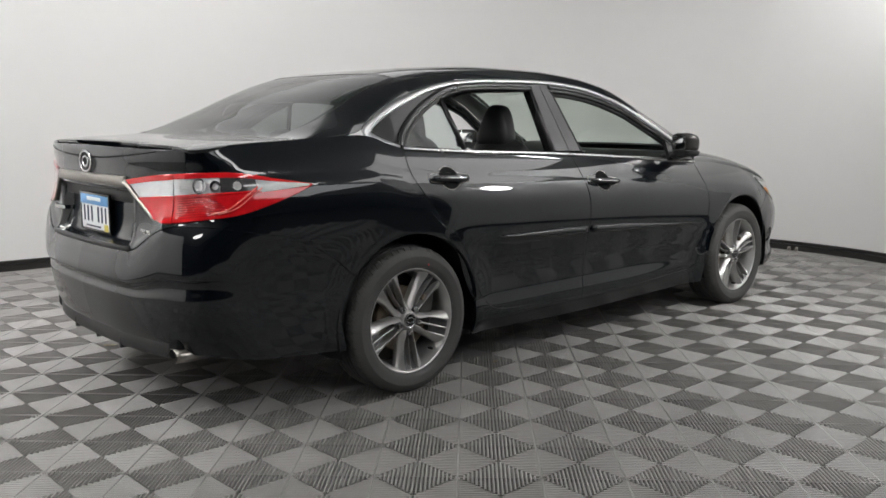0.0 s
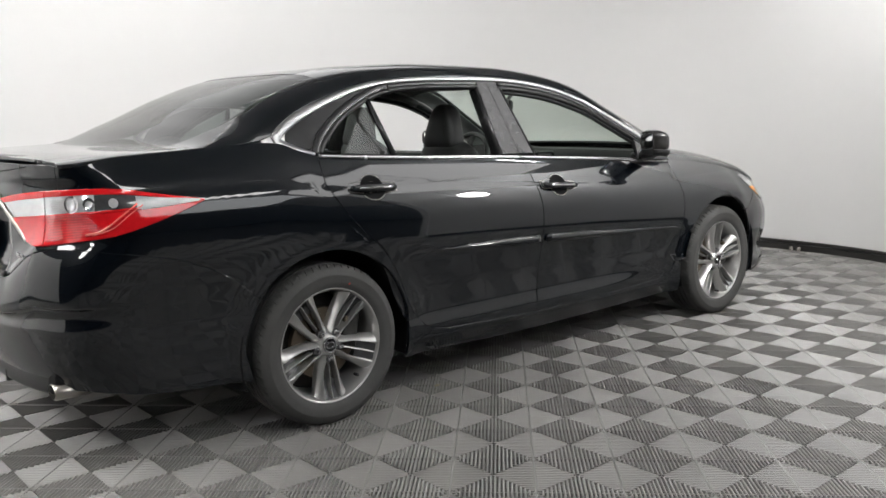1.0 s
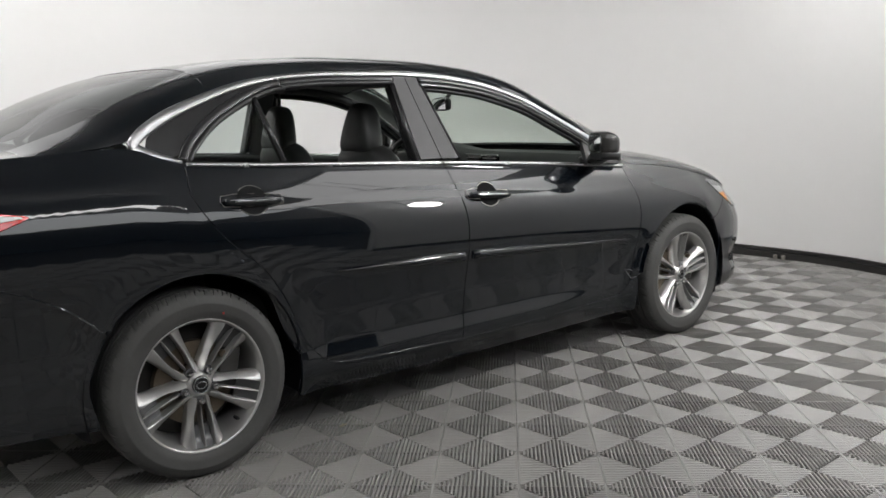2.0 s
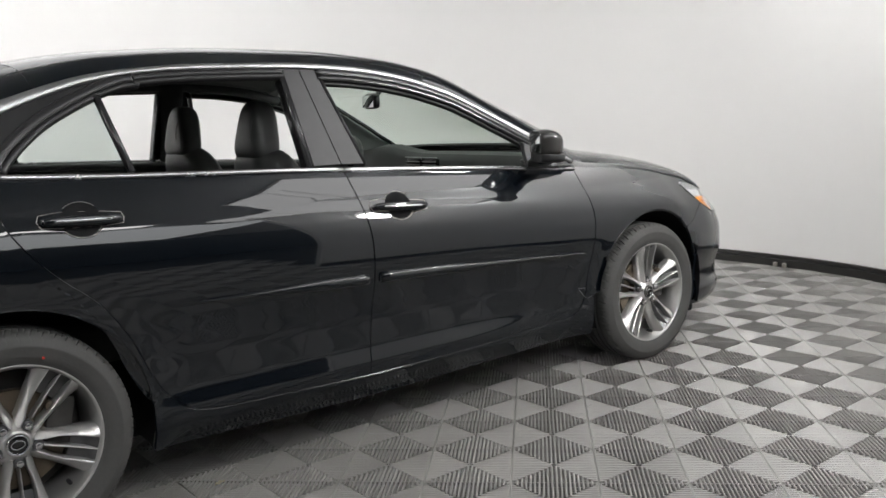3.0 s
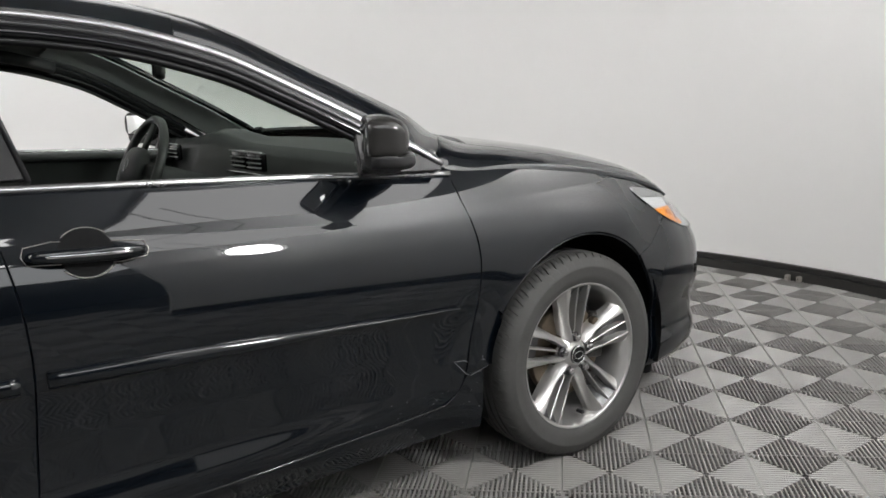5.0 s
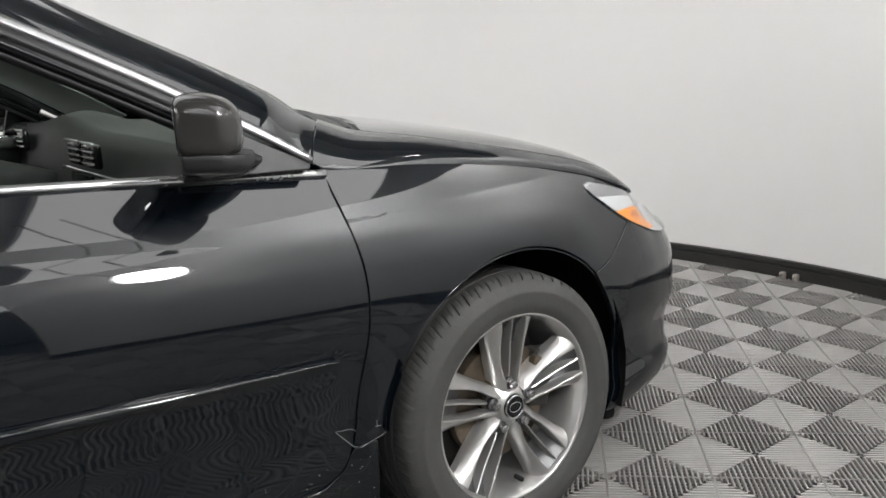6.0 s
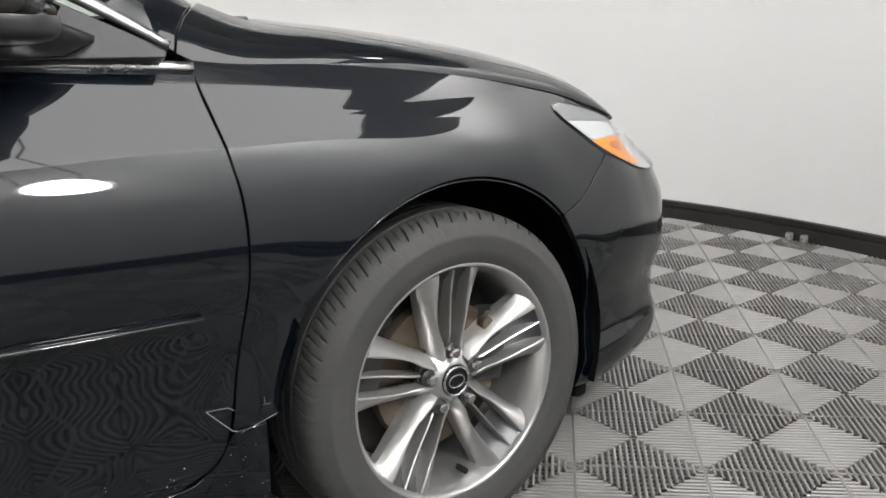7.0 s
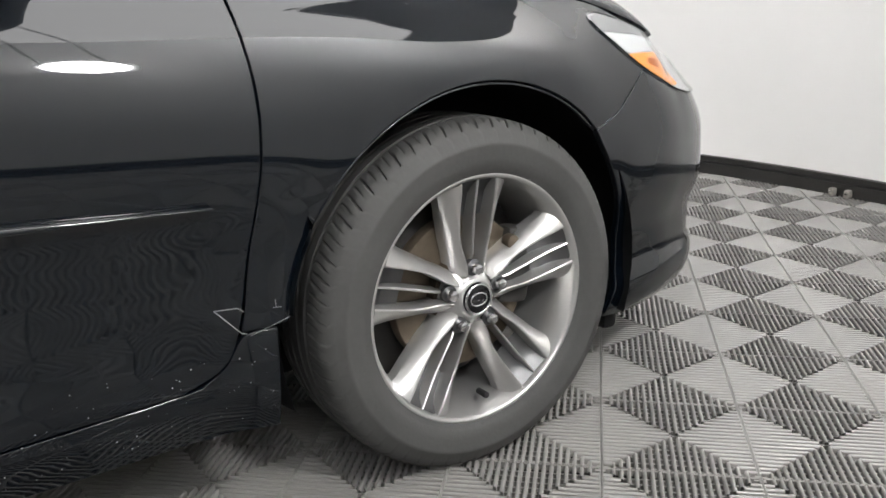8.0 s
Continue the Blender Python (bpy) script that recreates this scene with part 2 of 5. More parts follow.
def band(name, inset, thick, z0, z1, mat, label, kind="structure"):
    """A strip of wall along the oval, with its thickness."""
    m = 150
    a = np.array([rim(t) for t in np.linspace(A0, A1, m)])
    tan = np.gradient(a, axis=0)
    out = np.stack([tan[:, 1], -tan[:, 0]], 1)
    out /= np.linalg.norm(out, axis=1)[:, None]
    a = a - out * inset
    b = a + out * thick
    v = [(x, y, z) for z in (z0, z1) for x, y in a] + [(x, y, z) for z in (z0, z1) for x, y in b]
    f = [(0, 2 * m, 3 * m, m), (m - 1, 2 * m - 1, 4 * m - 1, 3 * m - 1)]
    for i in range(m - 1):
        j = i + 1
        f += [(i, m + i, m + j, j), (2 * m + i, 2 * m + j, 3 * m + j, 3 * m + i), (m + i, 3 * m + i, 3 * m + j, m + j), (i, j, 2 * m + j, 2 * m + i)]
    ob = mesh_ob(name, v, f, mat)
    ob.data.set_sharp_from_angle(angle=radians(40))
    return tagged(ob, label, name.split("_")[0], kind=kind)


band("wall", 0.0, 0.12, 0.0, WALL_TOP, M_wall, "smooth matt white curved booth wall, free at its top")
band("baseboard", 0.055, 0.05, -0.02, 0.05, M_base, "black rubber base rail along the white wall")
band("trim", 0.03, 0.026, 0.053, 0.078, M_base, "black upper lip of the base rail")

def slab(name, pts, z0, z1, mat, label):
    n = len(pts)
    v = [(x, y, z) for z in (z0, z1) for x, y in pts]
    ob = mesh_ob(name, v, [tuple(range(n))[::-1], tuple(range(n, 2 * n))] + [(i, (i + 1) % n, n + (i + 1) % n, n + i) for i in range(n)], mat, smooth=False)
    return tagged(ob, label, name, kind="structure")


slab("ceiling", [(-13, -9), (11, -9), (11, 8), (-13, 8)], HIGH, HIGH + 0.1, M_ceil, "plain matt grey hall ceiling")
# coloured near-black to deepen the shade in the gaps between tile ribs
slab("ground", [(-14, -14), (12, -14), (12, 10), (-14, 10)], -0.06, -0.0205, M_under, "near-black ground under the floor tiles")

# the dark hall outside the open side
hall = part("backdrop", box_bm((25, 23, 6.5), (-1, -2, 3.15)), M_dark, None, smooth=False)
hall.data.flip_normals()
tagged(hall, "dark unlit hall outside the open side", "hall", kind="structure")


def ceiling_panel(x, y, w, d, glow=None):
    e = tagged(new("ceiling_light"), "flat white panel lamp on the ceiling, out of view", "ceiling light", "ceiling lights")
    e.location = (x, y, HIGH - 0.03)
    bm = box_bm((w + 0.06, d + 0.06, 0.05), (0, 0, 0), 0.008)
    part("frame", bm, M_ceil, e)
    part("diffuser", box_bm((w, d, 0.012), (0, 0, -0.03), 0.003), glow or M_led, e, "glowing white diffuser", smooth=False)
    return e


# all out of view; placed to light walls, floor and reflections
ceiling_panel(-3.5, 2.2, 2.0, 0.9)
ceiling_panel(3.95, -3.25, 2.5, 2.7, M_led_soft)
ceiling_panel(-2.4, 0.0, 1.8, 0.6, M_led_bright)
ceiling_panel(-4.5, -0.5, 0.8, 1.8, M_led_bright)
ceiling_panel(1.0, -6.7, 5.0, 3.6, M_led_hall)
ceiling_panel(0.2, -4.25, 3.8, 0.5, M_led_strip)
# added panel, no real lamp: an even grey reflection for the rear window
ceiling_panel(1.7, 4.3, 4.4, 5.7, M_window_fill)


def hung_lamp(eye, target, w, glow=None):
    """A round flood lamp on two rods, turned towards target."""
    e = tagged(new("flood_lamp"), "tilted round white flood lamp hung from the ceiling, out of view", "flood lamp", "hung lamps")
    e.location = eye
    turn = look(eye, target).to_3x3().to_4x4()
    face = turn @ Matrix.Rotation(radians(-90), 4, "X")
    v, f = lathe([(0.02, -0.09), (w * 0.3, -0.085), (w * 0.5, -0.03), (w * 0.5 + 0.03, 0.012), (w * 0.5 + 0.024, 0.016), (w * 0.5, 0.004)], 40)
    mesh_ob("housing", [face @ Vector(p) for p in v], f, M_ceil, e)
    v, f = lathe([(0.0, 0.006), (w * 0.25, 0.006), (w * 0.45, 0.004), (w * 0.5, 0.0), (w * 0.45, -0.006), (0.0, -0.006)], 40)
    mesh_ob("diffuser", [face @ Vector(p) for p in v], f, glow or M_led_side, e, "glowing white diffuser")
    for s in (-1, 1):
        p = turn @ Vector((s * w * 0.4, 0, 0.05))
        v, f = sweep([tuple(p), (p.x, p.y, HIGH - eye[2])], (1, 0, 0), 0.015, 0.015)
        mesh_ob("rod", v, f, M_black, e)


hung_lamp((2.75, -2.66, 2.02), (2.4, 0.0, 0.6), 0.31)
# added fill lamps, out of view: they brighten the wall's free end beside the nose
hung_lamp((3.7, -1.45, 3.2), (3.4, -3.0, 2.9), 0.50, M_wall_fill)
hung_lamp((4.55, -1.0, 3.1), (5.15, -1.25, 2.4), 0.36, M_nose_fill)
# added fill lamp, out of view: it brightens the far wall
hung_lamp((0.6, 1.0, 3.7), (0.9, 3.6, 2.5), 0.38)
# beside the wall's other end, towards the tail
hung_lamp((-4.3, -2.5, 2.5), (-1.0, -0.3, 0.6), 0.55, M_led_tail)


# ---- the car: x = 0 at the rear axle, wheelbase 2.775, right side at y < 0
WB = 2.775
car = tagged(new("car"), "shiny black four-door saloon car with windows down", "car")

# plan outline, half, from the middle of the tail round to the middle of the nose: x, half-width
OUT = polyline([(-1.11, 0), (-1.10, 0.3), (-1.06, 0.55), (-0.98, 0.73), (-0.83, 0.83), (-0.62, 0.875), (-0.35, 0.892), (0, 0.90), (0.6, 0.905), (1.2, 0.908), (1.8, 0.908), (2.4, 0.905),
                (2.775, 0.90), (3.0, 0.889), (3.2, 0.862), (3.37, 0.818), (3.53, 0.735), (3.66, 0.56), (3.74, 0.29), (3.765, 0)], 600)
OS = np.concatenate([[0], np.cumsum(np.linalg.norm(np.diff(OUT, axis=0), axis=1))])
ON = np.gradient(OUT, axis=0)
ON = np.stack([-ON[:, 1], ON[:, 0]], 1)
ON /= np.linalg.norm(ON, axis=1)[:, None]


def sig(x):
    """Length along the outline at x."""
    return np.interp(x, OUT[:, 0], OS)


belt_z = spline([-1.1, -0.2, 0.03, 1.17, 2.36, 3.1, 3.75], [1.10, 1.10, 1.074, 1.016, 0.935, 0.84, 0.70])
side_in = spline([0.12, 0.17, 0.22, 0.27, 0.31, 0.38, 0.47, 0.55, 0.63, 0.70, 0.76, 0.80, 0.84, 0.87, 0.884, 0.889, 0.894, 0.93, 0.98, 1.016, 1.08, 1.2],
                 [0.11, 0.085, 0.055, 0.030, 0.026, 0.036, 0.034, 0.024, 0.010, 0.002, 0.0, 0.0035, 0.013, 0.0245, 0.031, 0.0355, 0.040, 0.058, 0.089, 0.117, 0.17, 0.28])
side_soft = spline([0.12, 0.17, 0.22, 0.27, 0.31, 0.38, 0.465, 0.54, 0.618, 0.688, 0.746, 0.81, 0.877, 0.94, 1.016, 1.08, 1.2],
                   [0.11, 0.085, 0.062, 0.048, 0.043, 0.038, 0.032, 0.023, 0.010, 0.002, 0.0, 0.008, 0.030, 0.064, 0.117, 0.17, 0.28])
rear_in = spline([0.12, 0.17, 0.22, 0.30, 0.36, 0.42, 0.48, 0.52, 0.57, 0.59, 0.605, 0.615, 0.66, 0.70, 0.76, 0.80, 0.83, 0.9, 1.0, 1.05, 1.10, 1.2], [0.20, 0.16, 0.115, 0.075, 0.047, 0.030, 0.019, 0.016, 0.025, 0.022, 0.005, 0.0, 0.002, 0.007, 0.019, 0.034, 0.050, 0.066, 0.068, 0.062, 0.065, 0.09])
front_in = spline([0.12, 0.17, 0.22, 0.26, 0.31, 0.36, 0.45, 0.55, 0.63, 0.70, 0.76, 0.82, 0.9], [0.14, 0.06, 0.020, 0.012, 0.024, 0.024, 0.0, 0.004, 0.032, 0.115, 0.195, 0.27, 0.39])


nose_in = spline([0.12, 0.18, 0.22, 0.26, 0.31, 0.36, 0.41, 0.47, 0.55, 0.62, 0.66, 0.70, 0.76, 0.82, 0.9, 1.0], [0.10, 0.045, 0.018, 0.012, 0.025, 0.028, 0.018, 0.004, 0.0, 0.010, 0.017, 0.026, 0.049, 0.090, 0.16, 0.24])


def shell(s, z, out=0.0):
    """Right-hand body surface at outline length s and height z, pushed out by out. Arrays in, n x 3 out."""
    s, z = np.atleast_1d(np.array(s, float)), np.atleast_1d(np.array(z, float))
    x, y = np.interp(s, OS, OUT[:, 0]), np.interp(s, OS, OUT[:, 1])
    nx, ny = np.interp(s, OS, ON[:, 0]), np.interp(s, OS, ON[:, 1])
    lift = (1.016 - belt_z(x)) * np.clip((z - 0.35) / 0.5, 0, 1)
    fade = np.clip((x - 1.55) / 0.75, 0, 1)
    fade = fade * fade * (3 - 2 * fade)
    d1 = side_in(z + lift) * (1 - fade) + side_soft(z + lift) * fade
    low = np.clip((-0.25 - x) / 0.18, 0, 1) * np.clip((0.52 - z) / 0.1, 0, 1)
    d1 = d1 * (1 - low) + side_soft(z + lift) * low
    # flared arches
    for ax, flare, wide in ((0.0, 0.45, 0.08), (WB, 0.45, 0.08)):
        r = np.hypot(x - ax, z - 0.33)
        d1 = d1 * (1 - flare * np.exp(-((r - 0.39) / wide) ** 2) * np.clip((0.82 - z) / 0.1, 0, 1) * np.clip((3.14 - x) / 0.08, 0, 1) * np.clip((x + 0.44) / 0.08, 0, 1))
    drop = 0.10 * (1 - np.clip((y - 0.43) / 0.19, 0, 1))
    nose = np.clip((x - 2.97) / 0.22, 0, 1)
    nose = nose * nose * (3 - 2 * nose)
    d1 = d1 * (1 - nose) + nose_in(z) * nose
    d2 = np.where(x < 1, rear_in(z + drop * np.clip((z - 0.5) / 0.15, 0, 1) * np.clip((1.02 - z) / 0.1, 0, 1)), front_in(z))
    w = np.clip((np.abs(nx) - 0.12) / 0.6, 0, 1)
    w = w * w * (3 - 2 * w)
    d = d1 * (1 - w) + d2 * w
    # nose-down taper and plate recess
    hole = np.clip((0.40 - y) / 0.02, 0, 1) * (x < 0) * np.clip((z - 0.70) / 0.015, 0, 1) * np.clip((0.925 - z) / 0.02, 0, 1)
    d = d + 0.045 * hole - out
    return np.stack([x - nx * d, -(y - ny * d), z], 1)


def sx(x, z, out=0.0):
    return shell(sig(x), z, out)


def belt_y(x):
    return -sx(x, belt_z(x))[:, 1]


def side(x, z, out=0.0):
    """Plane of the side windows above the belt."""
    x, z = np.atleast_1d(np.array(x, float)), np.atleast_1d(np.array(z, float))
    b = np.where(x < 0.03, np.interp(x, [-0.2, 0.03], [0.752, 0.79]), 0.79)
    y = b - 0.50 * (z - 1.02) + out
    return np.stack([x, -y, z], 1)


def coons(left, right, bottom, top, n, m):
    """Grid n x m between four plane curves of (a, b); left and right run upwards, bottom and top forwards."""
    L, R, B, T = polyline(left, m, len(left) > 2), polyline(right, m, len(right) > 2), polyline(bottom, n, len(bottom) > 2), polyline(top, n, len(top) > 2)
    u, v = np.linspace(0, 1, n)[:, None, None], np.linspace(0, 1, m)[None, :, None]
    g = (1 - u) * L[None] + u * R[None] + (1 - v) * B[:, None] + v * T[:, None]
    return g - ((1 - u) * (1 - v) * B[0] + u * (1 - v) * B[-1] + (1 - u) * v * T[0] + u * v * T[-1])


def skin(name, grid, flip, mat, parent, depth=0.014, label=""):
    """A panel: grid n x m x 3 of its outside, with its rim turned inwards by depth."""
    n, m = grid.shape[:2]
    v = grid.reshape(-1, 3)
    f = grid_faces(n, m, flip)
    du, dv = np.gradient(grid, axis=0), np.gradient(grid, axis=1)
    nr = np.cross(du, dv)
    nr /= np.linalg.norm(nr, axis=2)[:, :, None] + 1e-9
    if not flip:
        inn = grid - nr * depth
    else:
        inn = grid + nr * depth
    ring = [(i, 0) for i in range(n)] + [(n - 1, j) for j in range(1, m)] + [(i, m - 1) for i in range(n - 2, -1, -1)] + [(0, j) for j in range(m - 2, 0, -1)]
    k = len(v)
    # rolled rim with verts of its own, so that the edge stays crisp and catches the light
    edge = np.array([grid[i, j] for i, j in ring])
    back = np.array([inn[i, j] for i, j in ring])
    inside = np.array([grid[min(max(i, 1), n - 2), min(max(j, 1), m - 2)] for i, j in ring])
    away = edge - inside
    away /= np.linalg.norm(away, axis=1)[:, None] + 1e-9
    down = (back - edge) / depth
    b = min(0.0018, depth * 0.4)
    rim = np.vstack([edge, edge + away * b * 0.7 + down * b * 0.4, edge + away * b + down * b * 1.4, back + away * b])
    c = len(ring)
    fr = []
    for t in range(3):
        fr += [(k + t * c + a, k + (t + 1) * c + a, k + (t + 1) * c + (a + 1) % c, k + t * c + (a + 1) % c) for a in range(c)]
    if flip:
        fr = [q[::-1] for q in fr]
    return mesh_ob(name, np.vstack([v, rim]), f + fr, mat, parent, label)


def mirrored(g):
    return g * np.array([1, -1, 1])


def both(name, g, mat, parent=None, depth=0.014, label="", flip=False):
    """The panel on the right side and its twin on the left."""
    a = skin(name, g, flip, mat, parent or car, depth, label)
    b = skin(name, mirrored(g), not flip, mat, parent or car, depth, label)
    return a, b


def onshell(g2, out=0.0):
    n, m = g2.shape[:2]
    return shell(sig(g2[:, :, 0].ravel()), g2[:, :, 1].ravel(), out).reshape(n, m, 3)


def arch(ax, a0, a1, r=0.385, n=20):
    return [(ax + r * math.cos(radians(a)), 0.33 + r * math.sin(radians(a))) for a in np.linspace(a0, a1, n)]


GAP = 0.0027
bz = lambda x: float(belt_z(x))
# seams in side view: rear door's rear edge, the seam between the doors, front door's front edge; all upwards
SEAM_R = [(0.60, 0.292), (0.50, 0.315), (0.42, 0.39), (0.378, 0.47), (0.335, 0.57), (0.255, 0.69), (0.16, 0.775), (0.085, 0.855), (0.035, 0.93), (0.018, 0.99), (0.029, bz(0.029))]
SEAM_M = [(1.180, 0.272), (1.197, 0.45), (1.208, 0.632), (1.203, 0.76), (1.187, 0.88), (1.172, 0.96), (1.165, bz(1.165))]
SEAM_F = [(2.23, 0.292), (2.29, 0.318), (2.318, 0.37), (2.338, 0.48), (2.363, 0.611), (2.367, 0.72), (2.362, 0.815), (2.352, 0.90), (2.358, bz(2.358))]


def shift(c, d):
    return [(a + d, b) for a, b in c]


belt = lambda a, b, n=12: [(x, bz(x)) for x in np.linspace(a, b, n)]

# rear and front doors
g = coons(shift(SEAM_R, GAP), shift(SEAM_M, -GAP), [(0.60 + GAP, 0.293), (0.9, 0.281), (1.18 - GAP, 0.273)], belt(0.029 + GAP, 1.165 - GAP), 48, 60)
rear_door = both("rear_door", onshell(g), M_paint, label="glossy black rear door")
g = coons(shift(SEAM_M, GAP), shift(SEAM_F, -GAP), [(1.18 + GAP, 0.273), (1.6, 0.275), (2.23 - GAP, 0.293)], belt(1.165 + GAP, 2.358 - GAP), 56, 60)
front_door = both("front_door", onshell(g), M_paint, label="glossy black front door with fine scratches")

# rear quarter panel: bumper seam, arch, door seam, shoulder
SHOULDER_R = [(-0.985, 1.085), (-0.8, 1.105), (-0.5, 1.122), (-0.25, 1.133), (-0.13, 1.128), (-0.05, 1.098), (0.029 - GAP, bz(0.026))]
g = coons([(-0.985, 0.805), (-0.985, 0.95), (-0.985, 1.085)], [(0.4435, 0.366)] + shift(SEAM_R[2:], -GAP), [(-0.985, 0.805), (-0.85, 0.795), (-0.6, 0.745), (-0.42, 0.66)] + arch(0, 143, 5) + [(0.4435, 0.366)], SHOULDER_R, 90, 40)
quarter = both("quarter_panel", onshell(g), M_paint)
# sill
g = coons([(0.388, 0.195), (0.388, 0.360)], [(2.376, 0.196), (2.376, 0.370)], [(0.388, 0.195), (1.2, 0.175), (2.376, 0.196)],
          [(0.388, 0.360), (0.442, 0.3625), (0.465, 0.339), (0.50, 0.315 - 1.4 * GAP), (0.60, 0.292 - 1.4 * GAP), (0.9, 0.281 - 1.4 * GAP), (1.18, 0.272 - 1.4 * GAP), (1.6, 0.275 - 1.4 * GAP), (2.0, 0.283 - 1.4 * GAP), (2.23, 0.292 - 1.4 * GAP), (2.272, 0.306 - 1.2 * GAP), (2.300, 0.325), (2.316, 0.355), (2.332, 0.369), (2.376, 0.370)], 120, 18)
sill = both("sill", onshell(g), M_paint, label="black sill with stone chips")
# front wing
SHOULDER_F = [(2.337, float(spline([2.30, 2.36, 2.6], [0.99, 0.945, 0.925])(2.337))), (2.36, 0.945), (2.6, 0.925), (2.9, 0.885), (3.1, 0.843), (3.2, 0.812)]
BUMP_F = [(3.050, 0.608), (3.114, 0.630), (3.148, 0.651), (3.190, 0.677), (3.233, 0.705), (3.280, 0.722), (3.318, 0.738)]
g = coons([(2.323, 0.374), (2.331, 0.41)] + shift(SEAM_F[3:-1], GAP) + [(2.352, 0.945), (2.337, float(spline([2.30, 2.36, 2.6], [0.99, 0.945, 0.925])(2.337)))], shift(BUMP_F, -GAP * 0.6), [(2.323, 0.374), (2.36, 0.374)] + arch(WB, 173, 45), SHOULDER_F + [(3.318 - GAP * 0.6, 0.738)], 130, 80)
u = np.linspace(0, 1, 11)[:, None, None]
g[:11] = g[0] * (1 - u) + g[10] * u
wing = both("front_wing", onshell(g), M_paint)
# front bumper, to the middle of the nose
def on_s(left, right, bottom, top, n, m, out=0.0):
    """Coons patch with x turned into outline length first, so that it wraps evenly round a corner."""
    c = [[(float(sig(a)), b) for a, b in q] for q in (left, right, bottom, top)]
    g2 = coons(*c, n, m)
    return shell(g2[:, :, 0].ravel(), g2[:, :, 1].ravel(), out).reshape(n, m, 3)


g = on_s([(3.125, 0.20), (3.155, 0.35), (3.125, 0.48), (3.050 + GAP, 0.605)], [(3.765, 0.20), (3.765, 0.45), (3.765, 0.630)], [(3.125, 0.20), (3.4, 0.185), (3.765, 0.20)], shift(BUMP_F, GAP * 0.6) + [(3.43, 0.672), (3.6, 0.640), (3.765, 0.630)], 70, 36)
both("front_bumper", g, M_paint)
# rear bumper
LIDZ = [(-1.11, 0.695), (-1.095, 0.695), (-1.082, 0.70), (-1.068, 0.735), (-1.05, 0.775), (-1.02, 0.80)]
g = on_s([(-1.11, 0.29), (-1.11, 0.69)], [(-0.345, 0.25), (-0.37, 0.40), (-0.31, 0.55), (-0.31, 0.562)], [(-1.11, 0.29), (-1.0, 0.30), (-0.7, 0.27), (-0.345, 0.25)],
         [(a, b - GAP) for a, b in LIDZ] + [(-0.985, 0.805 - GAP), (-0.85, 0.795 - GAP), (-0.6, 0.745 - GAP), (-0.42, 0.66 - GAP), (-0.31, 0.562)], 80, 110)
both("rear_bumper", g, M_paint, label="glossy black wrap-round rear bumper")
# boot lid, rear face
g = on_s([(-1.11, 0.695 + GAP), (-1.11, 1.095)], [(-0.985 - GAP, 0.805 + GAP), (-0.985 - GAP, 1.085)], [(a, b + GAP) for a, b in LIDZ] + [(-0.985 - GAP, 0.805 + GAP)], [(-1.11, 1.095), (-0.985 - GAP, 1.085)], 60, 60)
both("boot_lid", g, M_paint)

# ---- upper body: sections from the middle to the rail
RX = [-1.05, -0.95, -0.75, -0.5, -0.25, -0.13, -0.06, 0.03, 0.144, 0.352, 0.502, 0.752, 1.049, 1.25, 1.455, 1.735, 1.933, 2.134, 2.30, 2.36, 2.6, 2.9, 3.1, 3.2, 3.28, 3.36, 3.45, 3.6, 3.70]
RZ = [1.09, 1.088, 1.108, 1.122, 1.136, 1.158, 1.206, 1.256, 1.300, 1.362, 1.386, 1.402, 1.405, 1.398, 1.376, 1.303, 1.206, 1.094, 0.99, 0.945, 0.925, 0.885, 0.843, 0.812, 0.782, 0.732, 0.680, 0.645, 0.635]
rail_z = spline(RX, RZ)


def rail_y(x):
    x = np.atleast_1d(np.array(x, float))
    low = -sx(x, rail_z(x))[:, 1]
    up = -side(x, rail_z(x))[:, 1]
    w = np.clip((x + 0.34) / 0.30, 0, 1) * np.clip((2.34 - x) / 0.12, 0, 1)
    w = w * w * (3 - 2 * w)
    return low * (1 - w) + up * w


bow = spline([-1.05, -0.9, -0.5, -0.1, 0.25, 0.6, 1.2, 1.6, 2.0, 2.36, 2.8, 3.3, 3.7], [-0.06, -0.07, -0.14, -0.13, -0.08, 0, 0, 0.06, 0.19, 0.29, 0.20, 0.07, 0.02])
mid_z = spline([-1.05, -0.8, -0.52, -0.3, -0.05, 0.2, 0.45, 0.8, 1.2, 1.5, 1.7, 2.0, 2.2, 2.36, 2.44, 2.6, 2.9, 3.2, 3.45, 3.6, 3.7], [1.098, 1.118, 1.128, 1.212, 1.330, 1.416, 1.453, 1.469, 1.463, 1.436, 1.394, 1.243, 1.132, 1.032, 1.006, 0.988, 0.946, 0.872, 0.702, 0.650, 0.637])


def upper(x, s, out=0.0):
    """Point on the top of the body: x along the rail, s from 0 (middle) to 1 (rail)."""
    x, s = np.broadcast_arrays(np.array(x, float), np.array(s, float))
    xr, sr = x.ravel(), s.ravel()
    yr, zr, zm = rail_y(xr), rail_z(xr), mid_z(xr)
    e = np.interp(xr, [0.0, 0.4, 2.3, 2.6, 3.3, 3.7], [5, 8, 8, 9, 9, 6])
    z = zr + (zm - zr) * np.maximum(1 - sr ** e, 0) ** 0.62
    p = np.stack([xr + bow(xr) * (1 - sr ** 2), -yr * sr, z + out], 1)
    return p.reshape(*x.shape, 3)


S_A = 0.84       # inner edge of the pillars
XR0, XR1 = -0.50, 0.19   # rear window
XF0, XF1 = 1.66, 2.34    # windscreen


